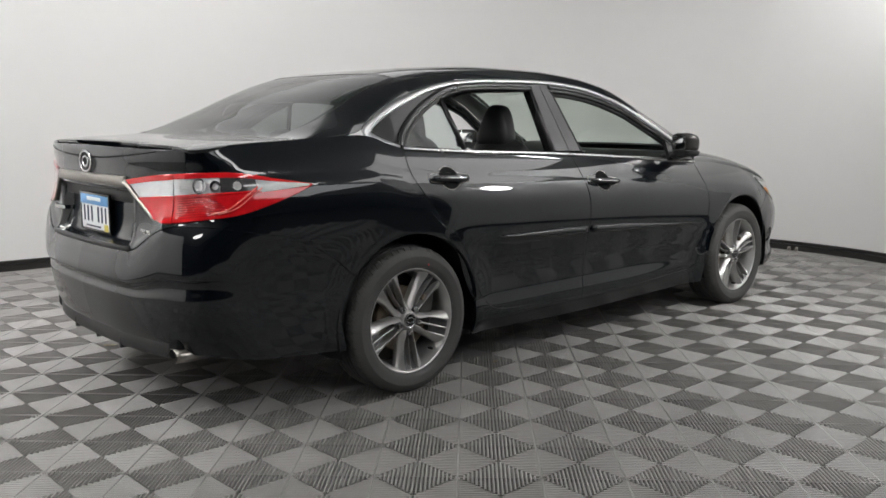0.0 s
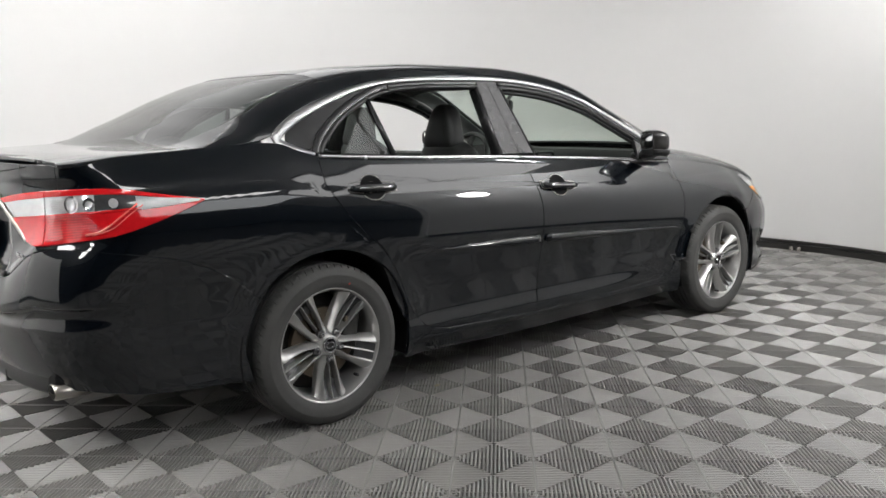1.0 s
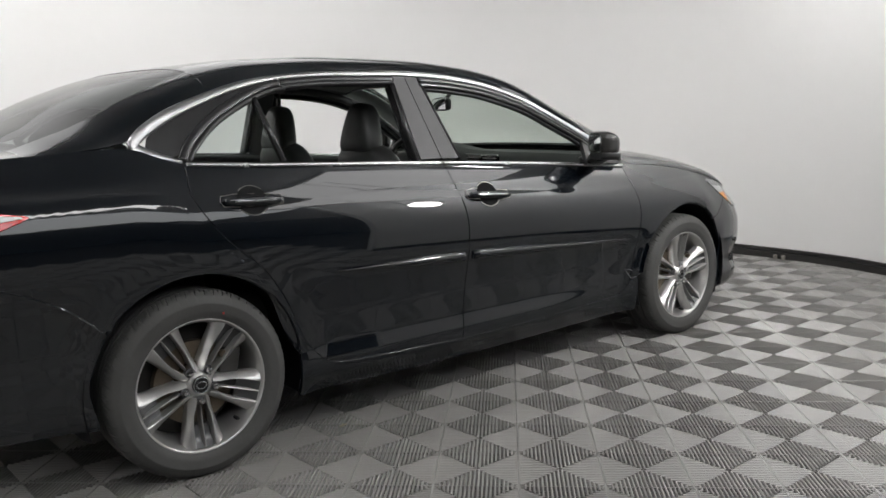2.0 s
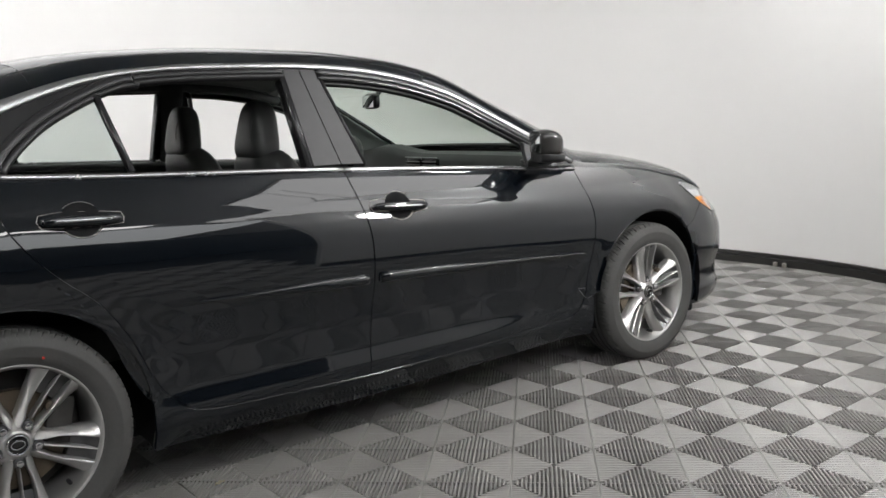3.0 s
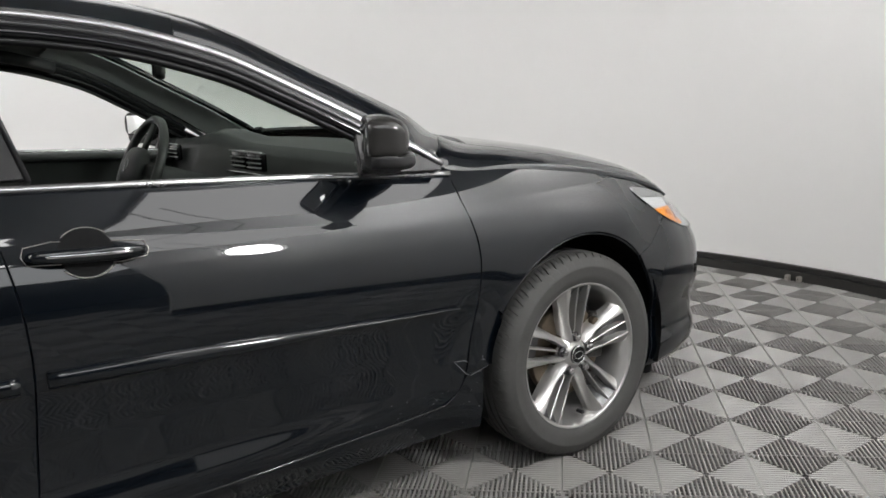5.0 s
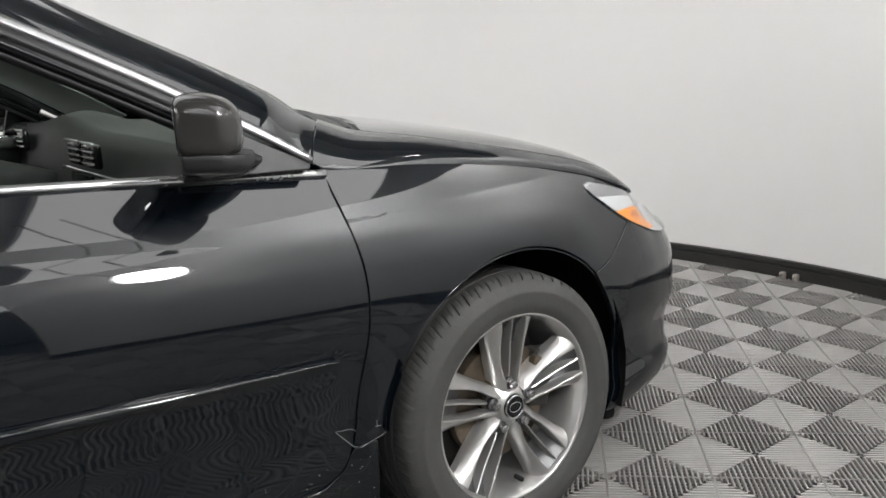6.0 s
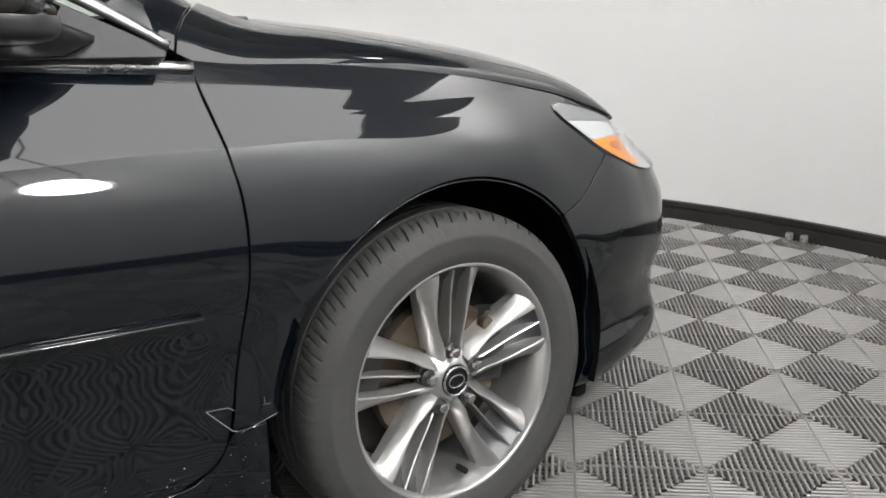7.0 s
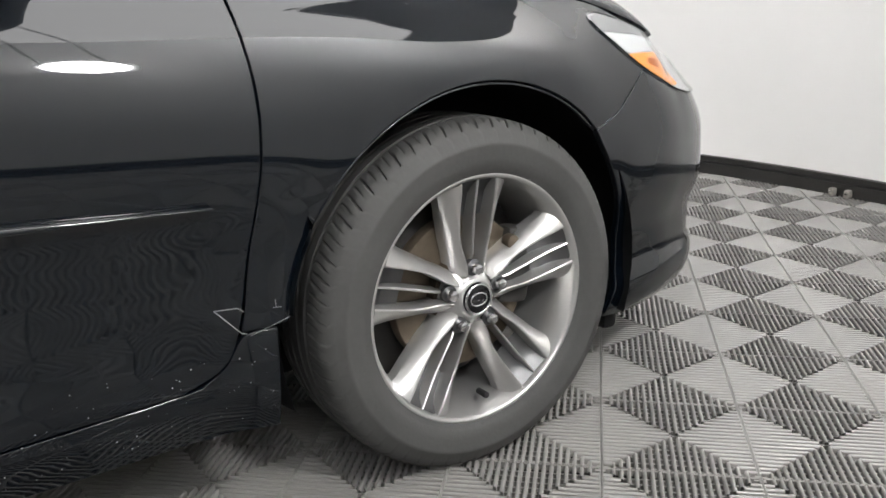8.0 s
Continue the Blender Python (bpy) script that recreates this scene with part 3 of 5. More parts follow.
def full_top(name, x0, x1, s1, n, m, mat, parent=car, depth=0.012, label="", out=0.0):
    s = np.concatenate([-np.linspace(s1, 0, m)[:-1], np.linspace(0, s1, m)])
    a = upper(np.linspace(x0, x1, n)[:, None], np.abs(s)[None, :], out)
    a[:, :, 1] *= np.sign(s)[None, :] * 1.0
    # s < 0 is the left-hand half
    a[:, :, 1] = -np.abs(a[:, :, 1]) * np.sign(s)[None, :]
    return skin(name, a, True, mat, parent, depth, label)


roof = full_top("roof", XR1 + GAP, XF0 - GAP, 1.0, 60, 26, M_paint, label="glossy black roof skin")
full_top("rear_window", XR0, XR1, S_A, 30, 20, M_glass_rear, depth=0.004, label="sloping tinted rear window", out=-0.002)
full_top("windscreen", XF0, XF1, S_A, 30, 20, M_glass_green, depth=0.004, label="greenish curved windscreen", out=-0.03)
sp = np.linspace(S_A + 0.004, 1.0, 12)
both("rear_pillar", upper(np.linspace(-0.55, XR1, 44)[:, None], sp[None, :]), M_paint, flip=True)
X_FOOT = 2.333   # seam at the foot of the front pillars
both("front_pillar", upper(np.linspace(XF0, X_FOOT, 44)[:, None], sp[None, :]), M_paint, flip=True)
full_top("boot_top", -0.935, XR0 - GAP, S_A, 24, 20, M_paint, label="glossy black boot lid top")
both("rear_deck_side", upper(np.linspace(-0.935, -0.553, 24)[:, None], sp[None, :]), M_paint, flip=True)
bonnet_x = np.linspace(2.44, 3.66, 60)
bonnet_s = np.interp(bonnet_x, [2.44, 2.55, 2.7, 2.85, 3.0, 3.66], [0.80, 0.84, 0.895, 0.93, 0.945, 0.945])
bonnet_s = np.where(bonnet_x > 3.30, np.interp(bonnet_x, [3.30, 3.42], [0.945, 0.88]), bonnet_s)
k = np.concatenate([-np.linspace(1, 0, 24)[:-1], np.linspace(0, 1, 24)])
g = upper(bonnet_x[:, None], np.abs(k)[None, :] * bonnet_s[:, None])
g[:, :, 1] = -np.abs(g[:, :, 1]) * np.sign(k)[None, :]
hood = skin("bonnet", g, True, M_paint, car, 0.012, "glossy black bonnet")
front = bonnet_x < 3.31
wing_x = np.concatenate([np.linspace(X_FOOT + 0.004, 2.436, 6), bonnet_x[front]])
wing_s = np.concatenate([np.full(6, 0.80), bonnet_s[front]]) + 0.006
both("wing_top", upper(wing_x[:, None], wing_s[:, None] + (1 - wing_s[:, None]) * np.linspace(0, 1, 14)[None, :]), M_paint, flip=True)
full_top("cowl", 2.335, 2.435, 0.80, 8, 20, M_black, label="black plastic scuttle below the windscreen", out=-0.012)


# ---- wheels
HUB_Z, RIM_Y = 0.324, 0.785


def blade(sgn):
    """One of the two blades of a spoke: crest along its inner edge, a flank falling away outwards."""
    inner = polyline([(0.0150, 0.044), (0.0155, 0.060), (0.0175, 0.074), (0.0225, 0.090), (0.0285, 0.110), (0.032, 0.140), (0.0335, 0.180), (0.0335, 0.2215)], 20)
    outer = polyline([(0.031, 0.042), (0.041, 0.056), (0.044, 0.070), (0.047, 0.090), (0.052, 0.112), (0.0585, 0.140), (0.067, 0.175), (0.074, 0.198), (0.083, 0.208)], 20)
    yf = spline([0.03, 0.06, 0.10, 0.16, 0.215, 0.24], [-0.072, -0.077, -0.075, -0.081, -0.0915, -0.093])
    row = ((0.0, 0.044), (0.012, 0.012), (0.06, 0.0015), (0.12, 0.0), (0.24, 0.001), (0.42, 0.0055), (0.62, 0.012), (0.82, 0.020), (0.95, 0.028), (1.0, 0.048))
    v, f = [], []
    for p, q in zip(inner, outer):
        for u, dy in row:
            c = p + (q - p) * u
            v.append((c[0] * sgn, float(yf(math.hypot(*c))) + dy, c[1]))
    k, n = len(row), len(inner)
    for i in range(n - 1):
        for j in range(k):
            f.append((i * k + j, (i + 1) * k + j, (i + 1) * k + (j + 1) % k, i * k + (j + 1) % k))
    f += [tuple(range(k)), tuple((n - 1) * k + j for j in range(k))[::-1]]
    return v, [q[::-1] for q in f] if sgn > 0 else f


def thin_rib():
    """The narrow upright rib between the two blades."""
    v, f = [], []
    rs = np.linspace(0.068, 0.222, 10)
    for r in rs:
        y = float(np.interp(r, [0.068, 0.08, 0.16, 0.222], [-0.062, -0.068, -0.075, -0.088]))
        for q, dy in ((-0.0045, 0.03), (-0.0022, 0.001), (0.0, -0.0008), (0.0022, 0.001), (0.0045, 0.03)):
            v.append((q, y + dy, r))
    for i in range(9):
        for j in range(4):
            f.append((i * 5 + j, i * 5 + j + 1, (i + 1) * 5 + j + 1, (i + 1) * 5 + j))
    return v, f


def pocket():
    """The sunk floor between the blades, closed towards the rim."""
    v, f = [], []
    rs = np.linspace(0.15, 0.222, 6)
    for r in rs:
        y = float(np.interp(r, [0.15, 0.20, 0.222], [-0.046, -0.060, -0.086]))
        w = 0.035
        for q in (-1, -0.4, 0.4, 1):
            v.append((q * w, y, r))
    for i in range(5):
        for j in range(3):
            f.append((i * 4 + j, i * 4 + j + 1, (i + 1) * 4 + j + 1, (i + 1) * 4 + j))
    return v, f


def tyre_mesh():
    n = 720
    prof = [(0.226, -0.078), (0.232, -0.096), (0.2345, -0.0995), (0.240, -0.1005), (0.243, -0.1035), (0.262, -0.1085), (0.283, -0.1095), (0.287, -0.1105), (0.290, -0.1085), (0.304, -0.104), (0.315, -0.0955), (0.3215, -0.087),
            (0.3255, -0.078), (0.3275, -0.066), (0.3285, -0.052), (0.3285, -0.0475), (0.3205, -0.0465), (0.3205, -0.0405), (0.3288, -0.0395), (0.3290, -0.020), (0.3205, -0.0192), (0.3205, -0.012), (0.3292, -0.011),
            (0.3292, 0.011), (0.3205, 0.012), (0.3205, 0.0192), (0.3290, 0.020), (0.3288, 0.0395), (0.3205, 0.0405), (0.3205, 0.0465), (0.3285, 0.0475), (0.327, 0.066), (0.3215, 0.087), (0.304, 0.104), (0.270, 0.108), (0.232, 0.092), (0.226, 0.07)]
    k = len(prof)
    v, f = [], []
    for i in range(n):
        for j, (r, y) in enumerate(prof):
            a = 2 * math.pi * (i - 1.3 * (j - 12) * (9 < j < 15)) / n
            if (10 <= j <= 13 or j in (31, 32)) and i % 12 == 0:
                r -= 0.0065 if j > 10 else 0.0025
            if j in (12, 13, 14) and i % 12 == 6:
                r -= 0.003
            z = r * math.sin(a)
            v.append((r * math.cos(a), y, max(z, -HUB_Z + 0.0005)))
    for i in range(n):
        for j in range(k - 1):
            f.append((i * k + j, ((i + 1) % n) * k + j, ((i + 1) % n) * k + j + 1, i * k + j + 1))
    return v, f


def disc_bm(r, y0, y1, n=32, bevel=0.002, at=(0, 0)):
    bm = bmesh.new()
    bmesh.ops.create_cone(bm, cap_ends=True, segments=n, radius1=r, radius2=r, depth=abs(y1 - y0), matrix=pose(at[0], (y0 + y1) / 2, at[1], 90))
    if bevel:
        bmesh.ops.bevel(bm, geom=[e for e in bm.edges if len(e.link_faces) == 2 and abs(e.calc_face_angle(0)) > 1], offset=bevel, segments=2, affect="EDGES", profile=0.5)
    return bm


def make_wheel(turn):
    """A wheel whose outside looks along -y, turned by degrees."""
    # barrel and lip
    v, f = lathe([(0.2352, -0.0905), (0.2358, -0.0955), (0.2335, -0.0985), (0.2295, -0.0975), (0.2265, -0.094), (0.2245, -0.088), (0.2215, -0.080), (0.2155, -0.066), (0.2105, -0.03), (0.2045, 0.02), (0.2065, 0.085)], 96)
    w = mesh_ob("wheel", v, [q[::-1] for q in f], M_alloy, car, "grey alloy wheel with five pairs of split spokes")
    tv_, tf_ = tyre_mesh()
    ty = mesh_ob("tyre", tv_, tf_, M_tyre, w, "dusty black rubber tyre")
    ty.data.set_sharp_from_angle(angle=radians(50))
    # hub
    v, f = lathe([(0.0305, -0.058), (0.0305, -0.0785), (0.034, -0.080), (0.039, -0.074), (0.047, -0.064), (0.057, -0.058), (0.064, -0.050), (0.066, -0.040), (0.066, -0.02), (0.03, -0.02)], 60)
    mesh_ob("hub", v, f, M_alloy, w)
    for k in range(5):
        a = 90 + turn + 72 * k
        rot = Matrix.Rotation(radians(90 - a), 4, "Y")
        for sgn in (-1, 1):
            v, f = blade(sgn)
            s = mesh_ob("spoke", [rot @ Vector(p) for p in v], f, M_alloy, w)
            s.data.set_sharp_from_angle(angle=radians(24))
        v, f = thin_rib()
        s = mesh_ob("rib", [rot @ Vector(p) for p in v], f, M_alloy, w)
        s.data.set_sharp_from_angle(angle=radians(28))
        # pocket floor in a darker alloy than the spokes
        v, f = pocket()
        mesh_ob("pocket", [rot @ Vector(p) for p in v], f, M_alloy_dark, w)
        x, z = 0.0572 * math.cos(radians(a)), 0.0572 * math.sin(radians(a))
        part("nut_seat", disc_bm(0.0155, -0.070, -0.060, 20, 0.0, (x, z)), M_alloy_dark, w)
        bm = disc_bm(0.0108, -0.0875, -0.066, 6, 0.0025, (x, z))
        part("wheel_nut", bm, M_chrome, w, "steel wheel nut")
    # centre cap: a ring round a dark disc with a plain oval
    cap = part("centre_cap", disc_bm(0.0295, -0.083, -0.06, 40, 0.002), M_gloss_black, w, "black centre cap with a plain chrome oval")
    v, f = lathe([(0.0295, -0.082), (0.0295, -0.0855), (0.0262, -0.0855), (0.0262, -0.082)], 40)
    mesh_ob("cap_ring", v, [q[::-1] for q in f], M_chrome, cap)
    for rx, rz, dz in ((0.018, 0.012, 0.0),):
        pts = [(rx * math.cos(t), -0.0845, dz + rz * math.sin(t)) for t in np.linspace(0, 2 * math.pi, 37)]
        v, f = sweep(pts, (0, 1, 0), 0.003, 0.0026, False)
        mesh_ob("cap_oval", v, f, M_chrome, cap)
    part("valve", disc_bm(0.0065, -0.088, -0.06, 14, 0.002, (0.195 * math.cos(radians(-90 + turn + 4)), 0.195 * math.sin(radians(-90 + turn + 4)))), M_black, w)
    # brake behind the spokes
    v, f = lathe([(0.06, -0.045), (0.075, -0.047), (0.078, -0.028), (0.145, -0.028), (0.147, -0.024), (0.147, -0.004), (0.078, -0.004)], 64)
    br = mesh_ob("brake_disc", v, f, M_disc, w, "worn brake disc behind the spokes")
    br.data.set_sharp_from_angle(angle=radians(40))
    v, f = lathe([(0.02, 0.01), (0.1, 0.012), (0.19, 0.03), (0.205, 0.06)], 48)
    mesh_ob("backing_plate", v, f, M_hub, w)
    bm = box_bm((0.075, 0.05, 0.15), (0.125, -0.022, 0.03), 0.012, Matrix.Rotation(radians(12), 4, "Y"))
    part("caliper", bm, M_hub, w, "dark iron brake caliper")
    part("caliper_pin", disc_bm(0.014, -0.062, -0.04, 16, 0.003, (0.10, 0.085)), M_disc, w)
    return w


w_front = make_wheel(0)
w_front.matrix_basis = pose(WB, -RIM_Y, HUB_Z)
w_rear = make_wheel(36)
w_rear.matrix_basis = pose(0, -RIM_Y, HUB_Z)
for src, x in ((w_front, WB), (w_rear, 0)):
    o = copy_thing(src, pose(x, RIM_Y, HUB_Z, 0, 0, 180))
    o.parent = car

# wheel wells: dark tunnels with an inner wall
for x in (0.0, WB):
    for sgn in (-1, 1):
        v, f = [], []
        n = 28
        for i in range(n + 1):
            a = radians(-18 + 216 * i / n)
            for r, y in ((0.392, 0.872), (0.405, 0.80), (0.405, 0.50), (0.10, 0.50)):
                v.append((x + r * math.cos(a), sgn * y, 0.335 + r * math.sin(a)))
        for i in range(n):
            for j in range(3):
                f.append((i * 4 + j, i * 4 + j + 1, (i + 1) * 4 + j + 1, (i + 1) * 4 + j))
        mesh_ob("wheel_well", v, f, M_liner, car, "dark wheel-arch liner")
# arch lips: the folded edge of the panels
for ax, a0, a1 in ((0.0, 6, 142), (WB, 46, 171)):
    pts = np.array(arch(ax, a0, a1, 0.383, 40))
    p3 = sx(pts[:, 0], pts[:, 1], -0.008)
    for q in (p3, p3 * np.array([1, -1, 1])):
        v, f = sweep(q, (0, 1, 0), 0.014, 0.004)
        mesh_ob("arch_lip", v, f, M_paint, car)
# hanging edge of the front liner, behind the bumper
for sgn in (-1, 1):
    part("liner_flap", box_bm((0.04, 0.10, 0.16), (3.165, sgn * 0.77, 0.235), 0.012), M_liner, car)
    # added black plate, no real part: fills the dark region at the sill's end
    part("well_fill_plate", box_bm((0.018, 0.12, 0.13), (2.405, sgn * 0.70, 0.27), 0.006), M_black, car)


# ---- underbody and inner walls
part("underbody", box_bm((3.05, 1.35, 0.06), (1.39, 0, 0.215), 0.02), M_liner, car, "dark flat underbody")
part("rear_underbody", box_bm((0.62, 1.30, 0.08), (-0.68, 0, 0.33), 0.02), M_liner, car)
# unseen bulkheads, there to stop light passing through the body
part("bulkhead", box_bm((0.05, 1.40, 0.66), (2.28, 0, 0.58), 0.01), M_liner, car)
part("rear_bulkhead", box_bm((0.05, 1.0, 0.75), (-0.16, 0, 0.66), 0.01), M_liner, car)
part("boot_floor", box_bm((0.85, 1.0, 0.3), (-0.58, 0, 0.55), 0.02), M_liner, car)
part("engine_bay", box_bm((1.2, 0.95, 0.42), (2.95, 0, 0.5), 0.02), M_liner, car)
for sgn in (-1, 1):
    q = coons([(0.50, 0.24), (0.20, 0.98)], [(2.30, 0.24), (2.32, 0.92)], [(0.50, 0.24), (2.30, 0.24)], [(0.20, 0.985), (0.6, 1.0), (1.2, 0.985), (2.32, 0.91)], 30, 12)
    g = onshell(q, -0.085)
    if sgn > 0:
        g = mirrored(g)
    skin("door_lining", g, sgn > 0, M_dash, car, 0.01, "dark grey inner door lining")
    skin("door_lining_inner", g + np.array([0, -sgn * 0.012, 0]), sgn < 0, M_dash, car, 0.004)
    # top of the linings: ledge under the windows
    px_ = np.linspace(0.06, 2.30, 40)
    top = np.stack([px_, sgn * (belt_y(px_) - 0.058), belt_z(px_) - 0.016], 1)
    v, f = sweep(top, (0, 1, 0), 0.085, 0.03)
    mesh_ob("window_ledge", v, f, M_dash, car)

# ---- doors' upper frames, pillars and bright trim (right side, then the twin on the left)


def strip(name, pts, w, d, mat, parents, label="", out=0.004, up=None, smooth=True):
    """A bar on the plane of the side windows through (x, z) points, on both sides."""
    p = polyline(pts, 60 if len(pts) > 2 else 2, smooth and len(pts) > 2)
    p3 = side(p[:, 0], p[:, 1], out)
    made = []
    for sgn, par in ((1, parents[0]), (-1, parents[1])):
        q = p3 * np.array([1, sgn, 1])
        tan = np.gradient(q, axis=0)
        nrm = np.array([0, -sgn, 0.5]) / math.hypot(1, 0.5)
        v, f = sweep(q, np.cross(tan, nrm), w, d)
        made.append(mesh_ob(name, v, f, mat, par, label))
    return made


def pane(name, left, right, bottom, top, n, m, mat, parents, out=0.0, depth=0.006, label=""):
    g2 = coons(left, right, bottom, top, n, m)
    g = side(g2[:, :, 0].ravel(), g2[:, :, 1].ravel(), out).reshape(n, m, 3)
    return [skin(name, g, False, mat, parents[0], depth, label), skin(name, mirrored(g), True, mat, parents[1], depth, label)]


cars = (car, car)
# bright strip: from the belt round the rear point and along the roof rail, wide at the point
line = polyline([(0.030, 1.080), (-0.03, 1.098), (-0.085, 1.120), (-0.112, 1.138), (-0.104, 1.156), (-0.06, 1.192), (0.03, 1.243), (0.144, 1.287)] + [(x, float(rail_z(x)) - 0.013) for x in np.linspace(0.26, 2.31, 24)], 150)
p3 = side(line[:, 0], line[:, 1], 0.005)
idx = np.arange(150)
tip = int(np.argmin(line[:, 0]))
wid = np.where(idx < tip, np.interp(idx, [0, tip], [0.012, 0.040]), np.interp(line[:, 0], [-0.11, 0.0, 0.15, 0.5, 2.2, 2.31], [0.040, 0.042, 0.034, 0.020, 0.021, 0.012]))
for sgn in (1, -1):
    q = p3 * np.array([1, sgn, 1])
    nrm = np.array([0, -sgn, 0.5]) / math.hypot(1, 0.5)
    v, f = sweep(q, np.cross(np.gradient(q, axis=0), nrm), wid, 0.013)
    mesh_ob("roof_rail_trim", v, f, M_satin_trim, car, "bright chrome strip round the side windows")


def belt_strip(a, b, parents):
    x = np.linspace(a, b, 40)
    q = sx(x, belt_z(x), 0.004)
    for sgn, par in ((1, parents[0]), (-1, parents[1])):
        p = q * np.array([1, sgn, 1])
        v, f = sweep(p, (0, sgn * 0.5, 0.87), 0.016, 0.014)
        mesh_ob("belt_trim", v, f, M_trim, par, "bright chrome belt strip")


belt_strip(0.034, 1.1635, rear_door)
belt_strip(1.1665, 2.352, front_door)


def lower(pts, d):
    return [(a, b - d) for a, b in pts]


top_r = [(x, float(rail_z(x)) - 0.024) for x in np.linspace(0.50, 1.045, 10)]
top_f = [(x, float(rail_z(x)) - 0.024) for x in np.linspace(1.178, 2.17, 18)]
# black infill behind the rear door's frame
pane("quarter_infill", [(-0.075, 1.118), (-0.06, 1.165)], [(0.46, 1.345), (0.50, 1.363)], [(-0.075, 1.118), (0.02, 1.10), (0.08, 1.165), (0.2, 1.25), (0.35, 1.318), (0.46, 1.345)],
     [(-0.06, 1.165), (0.03, 1.230), (0.144, 1.275), (0.352, 1.338), (0.50, 1.363)], 40, 8, M_frame, cars, out=-0.003)
# rear door's frame: sloping rear member, top member
strip("window_frame", [(0.036, 1.082), (0.085, 1.150), (0.2, 1.236), (0.35, 1.310), (0.45, 1.345), (0.50, 1.352)], 0.034, 0.02, M_frame, rear_door, out=0.0)
strip("window_channel", [(0.062, 1.078), (0.105, 1.128), (0.21, 1.212), (0.36, 1.288), (0.46, 1.322), (0.52, 1.330)], 0.022, 0.03, M_black, rear_door, out=-0.016)
strip("window_frame", lower(top_r, 0.010), 0.022, 0.016, M_frame, rear_door, out=0.0)
strip("window_channel", lower(top_r, 0.028), 0.022, 0.03, M_black, rear_door, out=-0.014)
# centre pillar covers
pane("pillar_cover", [(1.055, 1.036), (1.047, 1.386)], [(1.163, 1.036), (1.107, 1.385)], [(1.055, 1.036), (1.163, 1.036)], [(1.047, 1.386), (1.107, 1.385)], 10, 16, M_frame, rear_door, out=0.002, depth=0.012, label="satin black pillar cover")
pane("pillar_cover", [(1.168, 1.036), (1.112, 1.385)], [(1.258, 1.032), (1.172, 1.381)], [(1.168, 1.036), (1.258, 1.032)], [(1.112, 1.385), (1.172, 1.381)], 10, 16, M_frame, front_door, out=0.002, depth=0.012, label="satin black pillar cover")
strip("window_channel", [(1.045, 1.02), (1.040, 1.35)], 0.022, 0.035, M_frame, rear_door, out=-0.018)
strip("window_channel", [(1.035, 1.02), (1.032, 1.34)], 0.008, 0.05, M_frame, rear_door, out=-0.026)
# dividing bar and fixed quarter light
strip("division_bar", [(0.425, 1.060), (0.375, 1.295)], 0.022, 0.02, M_frame, rear_door, out=-0.006)
pane("quarter_light", [(0.075, 1.082), (0.09, 1.10)], [(0.418, 1.064), (0.372, 1.288)], [(0.075, 1.082), (0.418, 1.064)], [(0.09, 1.10), (0.2, 1.195), (0.372, 1.288)], 20, 14, M_glass_quarter, rear_door, out=-0.012, depth=0.003, label="small fixed glass in the rear door")
# front door's frame
strip("window_frame", lower(top_f, 0.010), 0.024, 0.016, M_frame, front_door, out=0.0)
strip("window_channel", lower(top_f, 0.033), 0.026, 0.03, M_gloss_black, front_door, out=-0.012)
strip("window_channel", [(1.268, 1.02), (1.190, 1.345)], 0.012, 0.04, M_black, front_door, out=-0.02)
strip("window_seal", lower(top_f, 0.052), 0.012, 0.02, M_black, front_door, out=-0.022)
# sail panel at the mirror
pane("sail_panel", [(2.055, 0.965), (2.075, 1.085)], [(2.30, 0.955), (2.305, 0.965)], [(2.055, 0.965), (2.30, 0.955)], [(2.075, 1.085), (2.305, 0.965)], 14, 10, M_frame, front_door, out=0.002, depth=0.02)


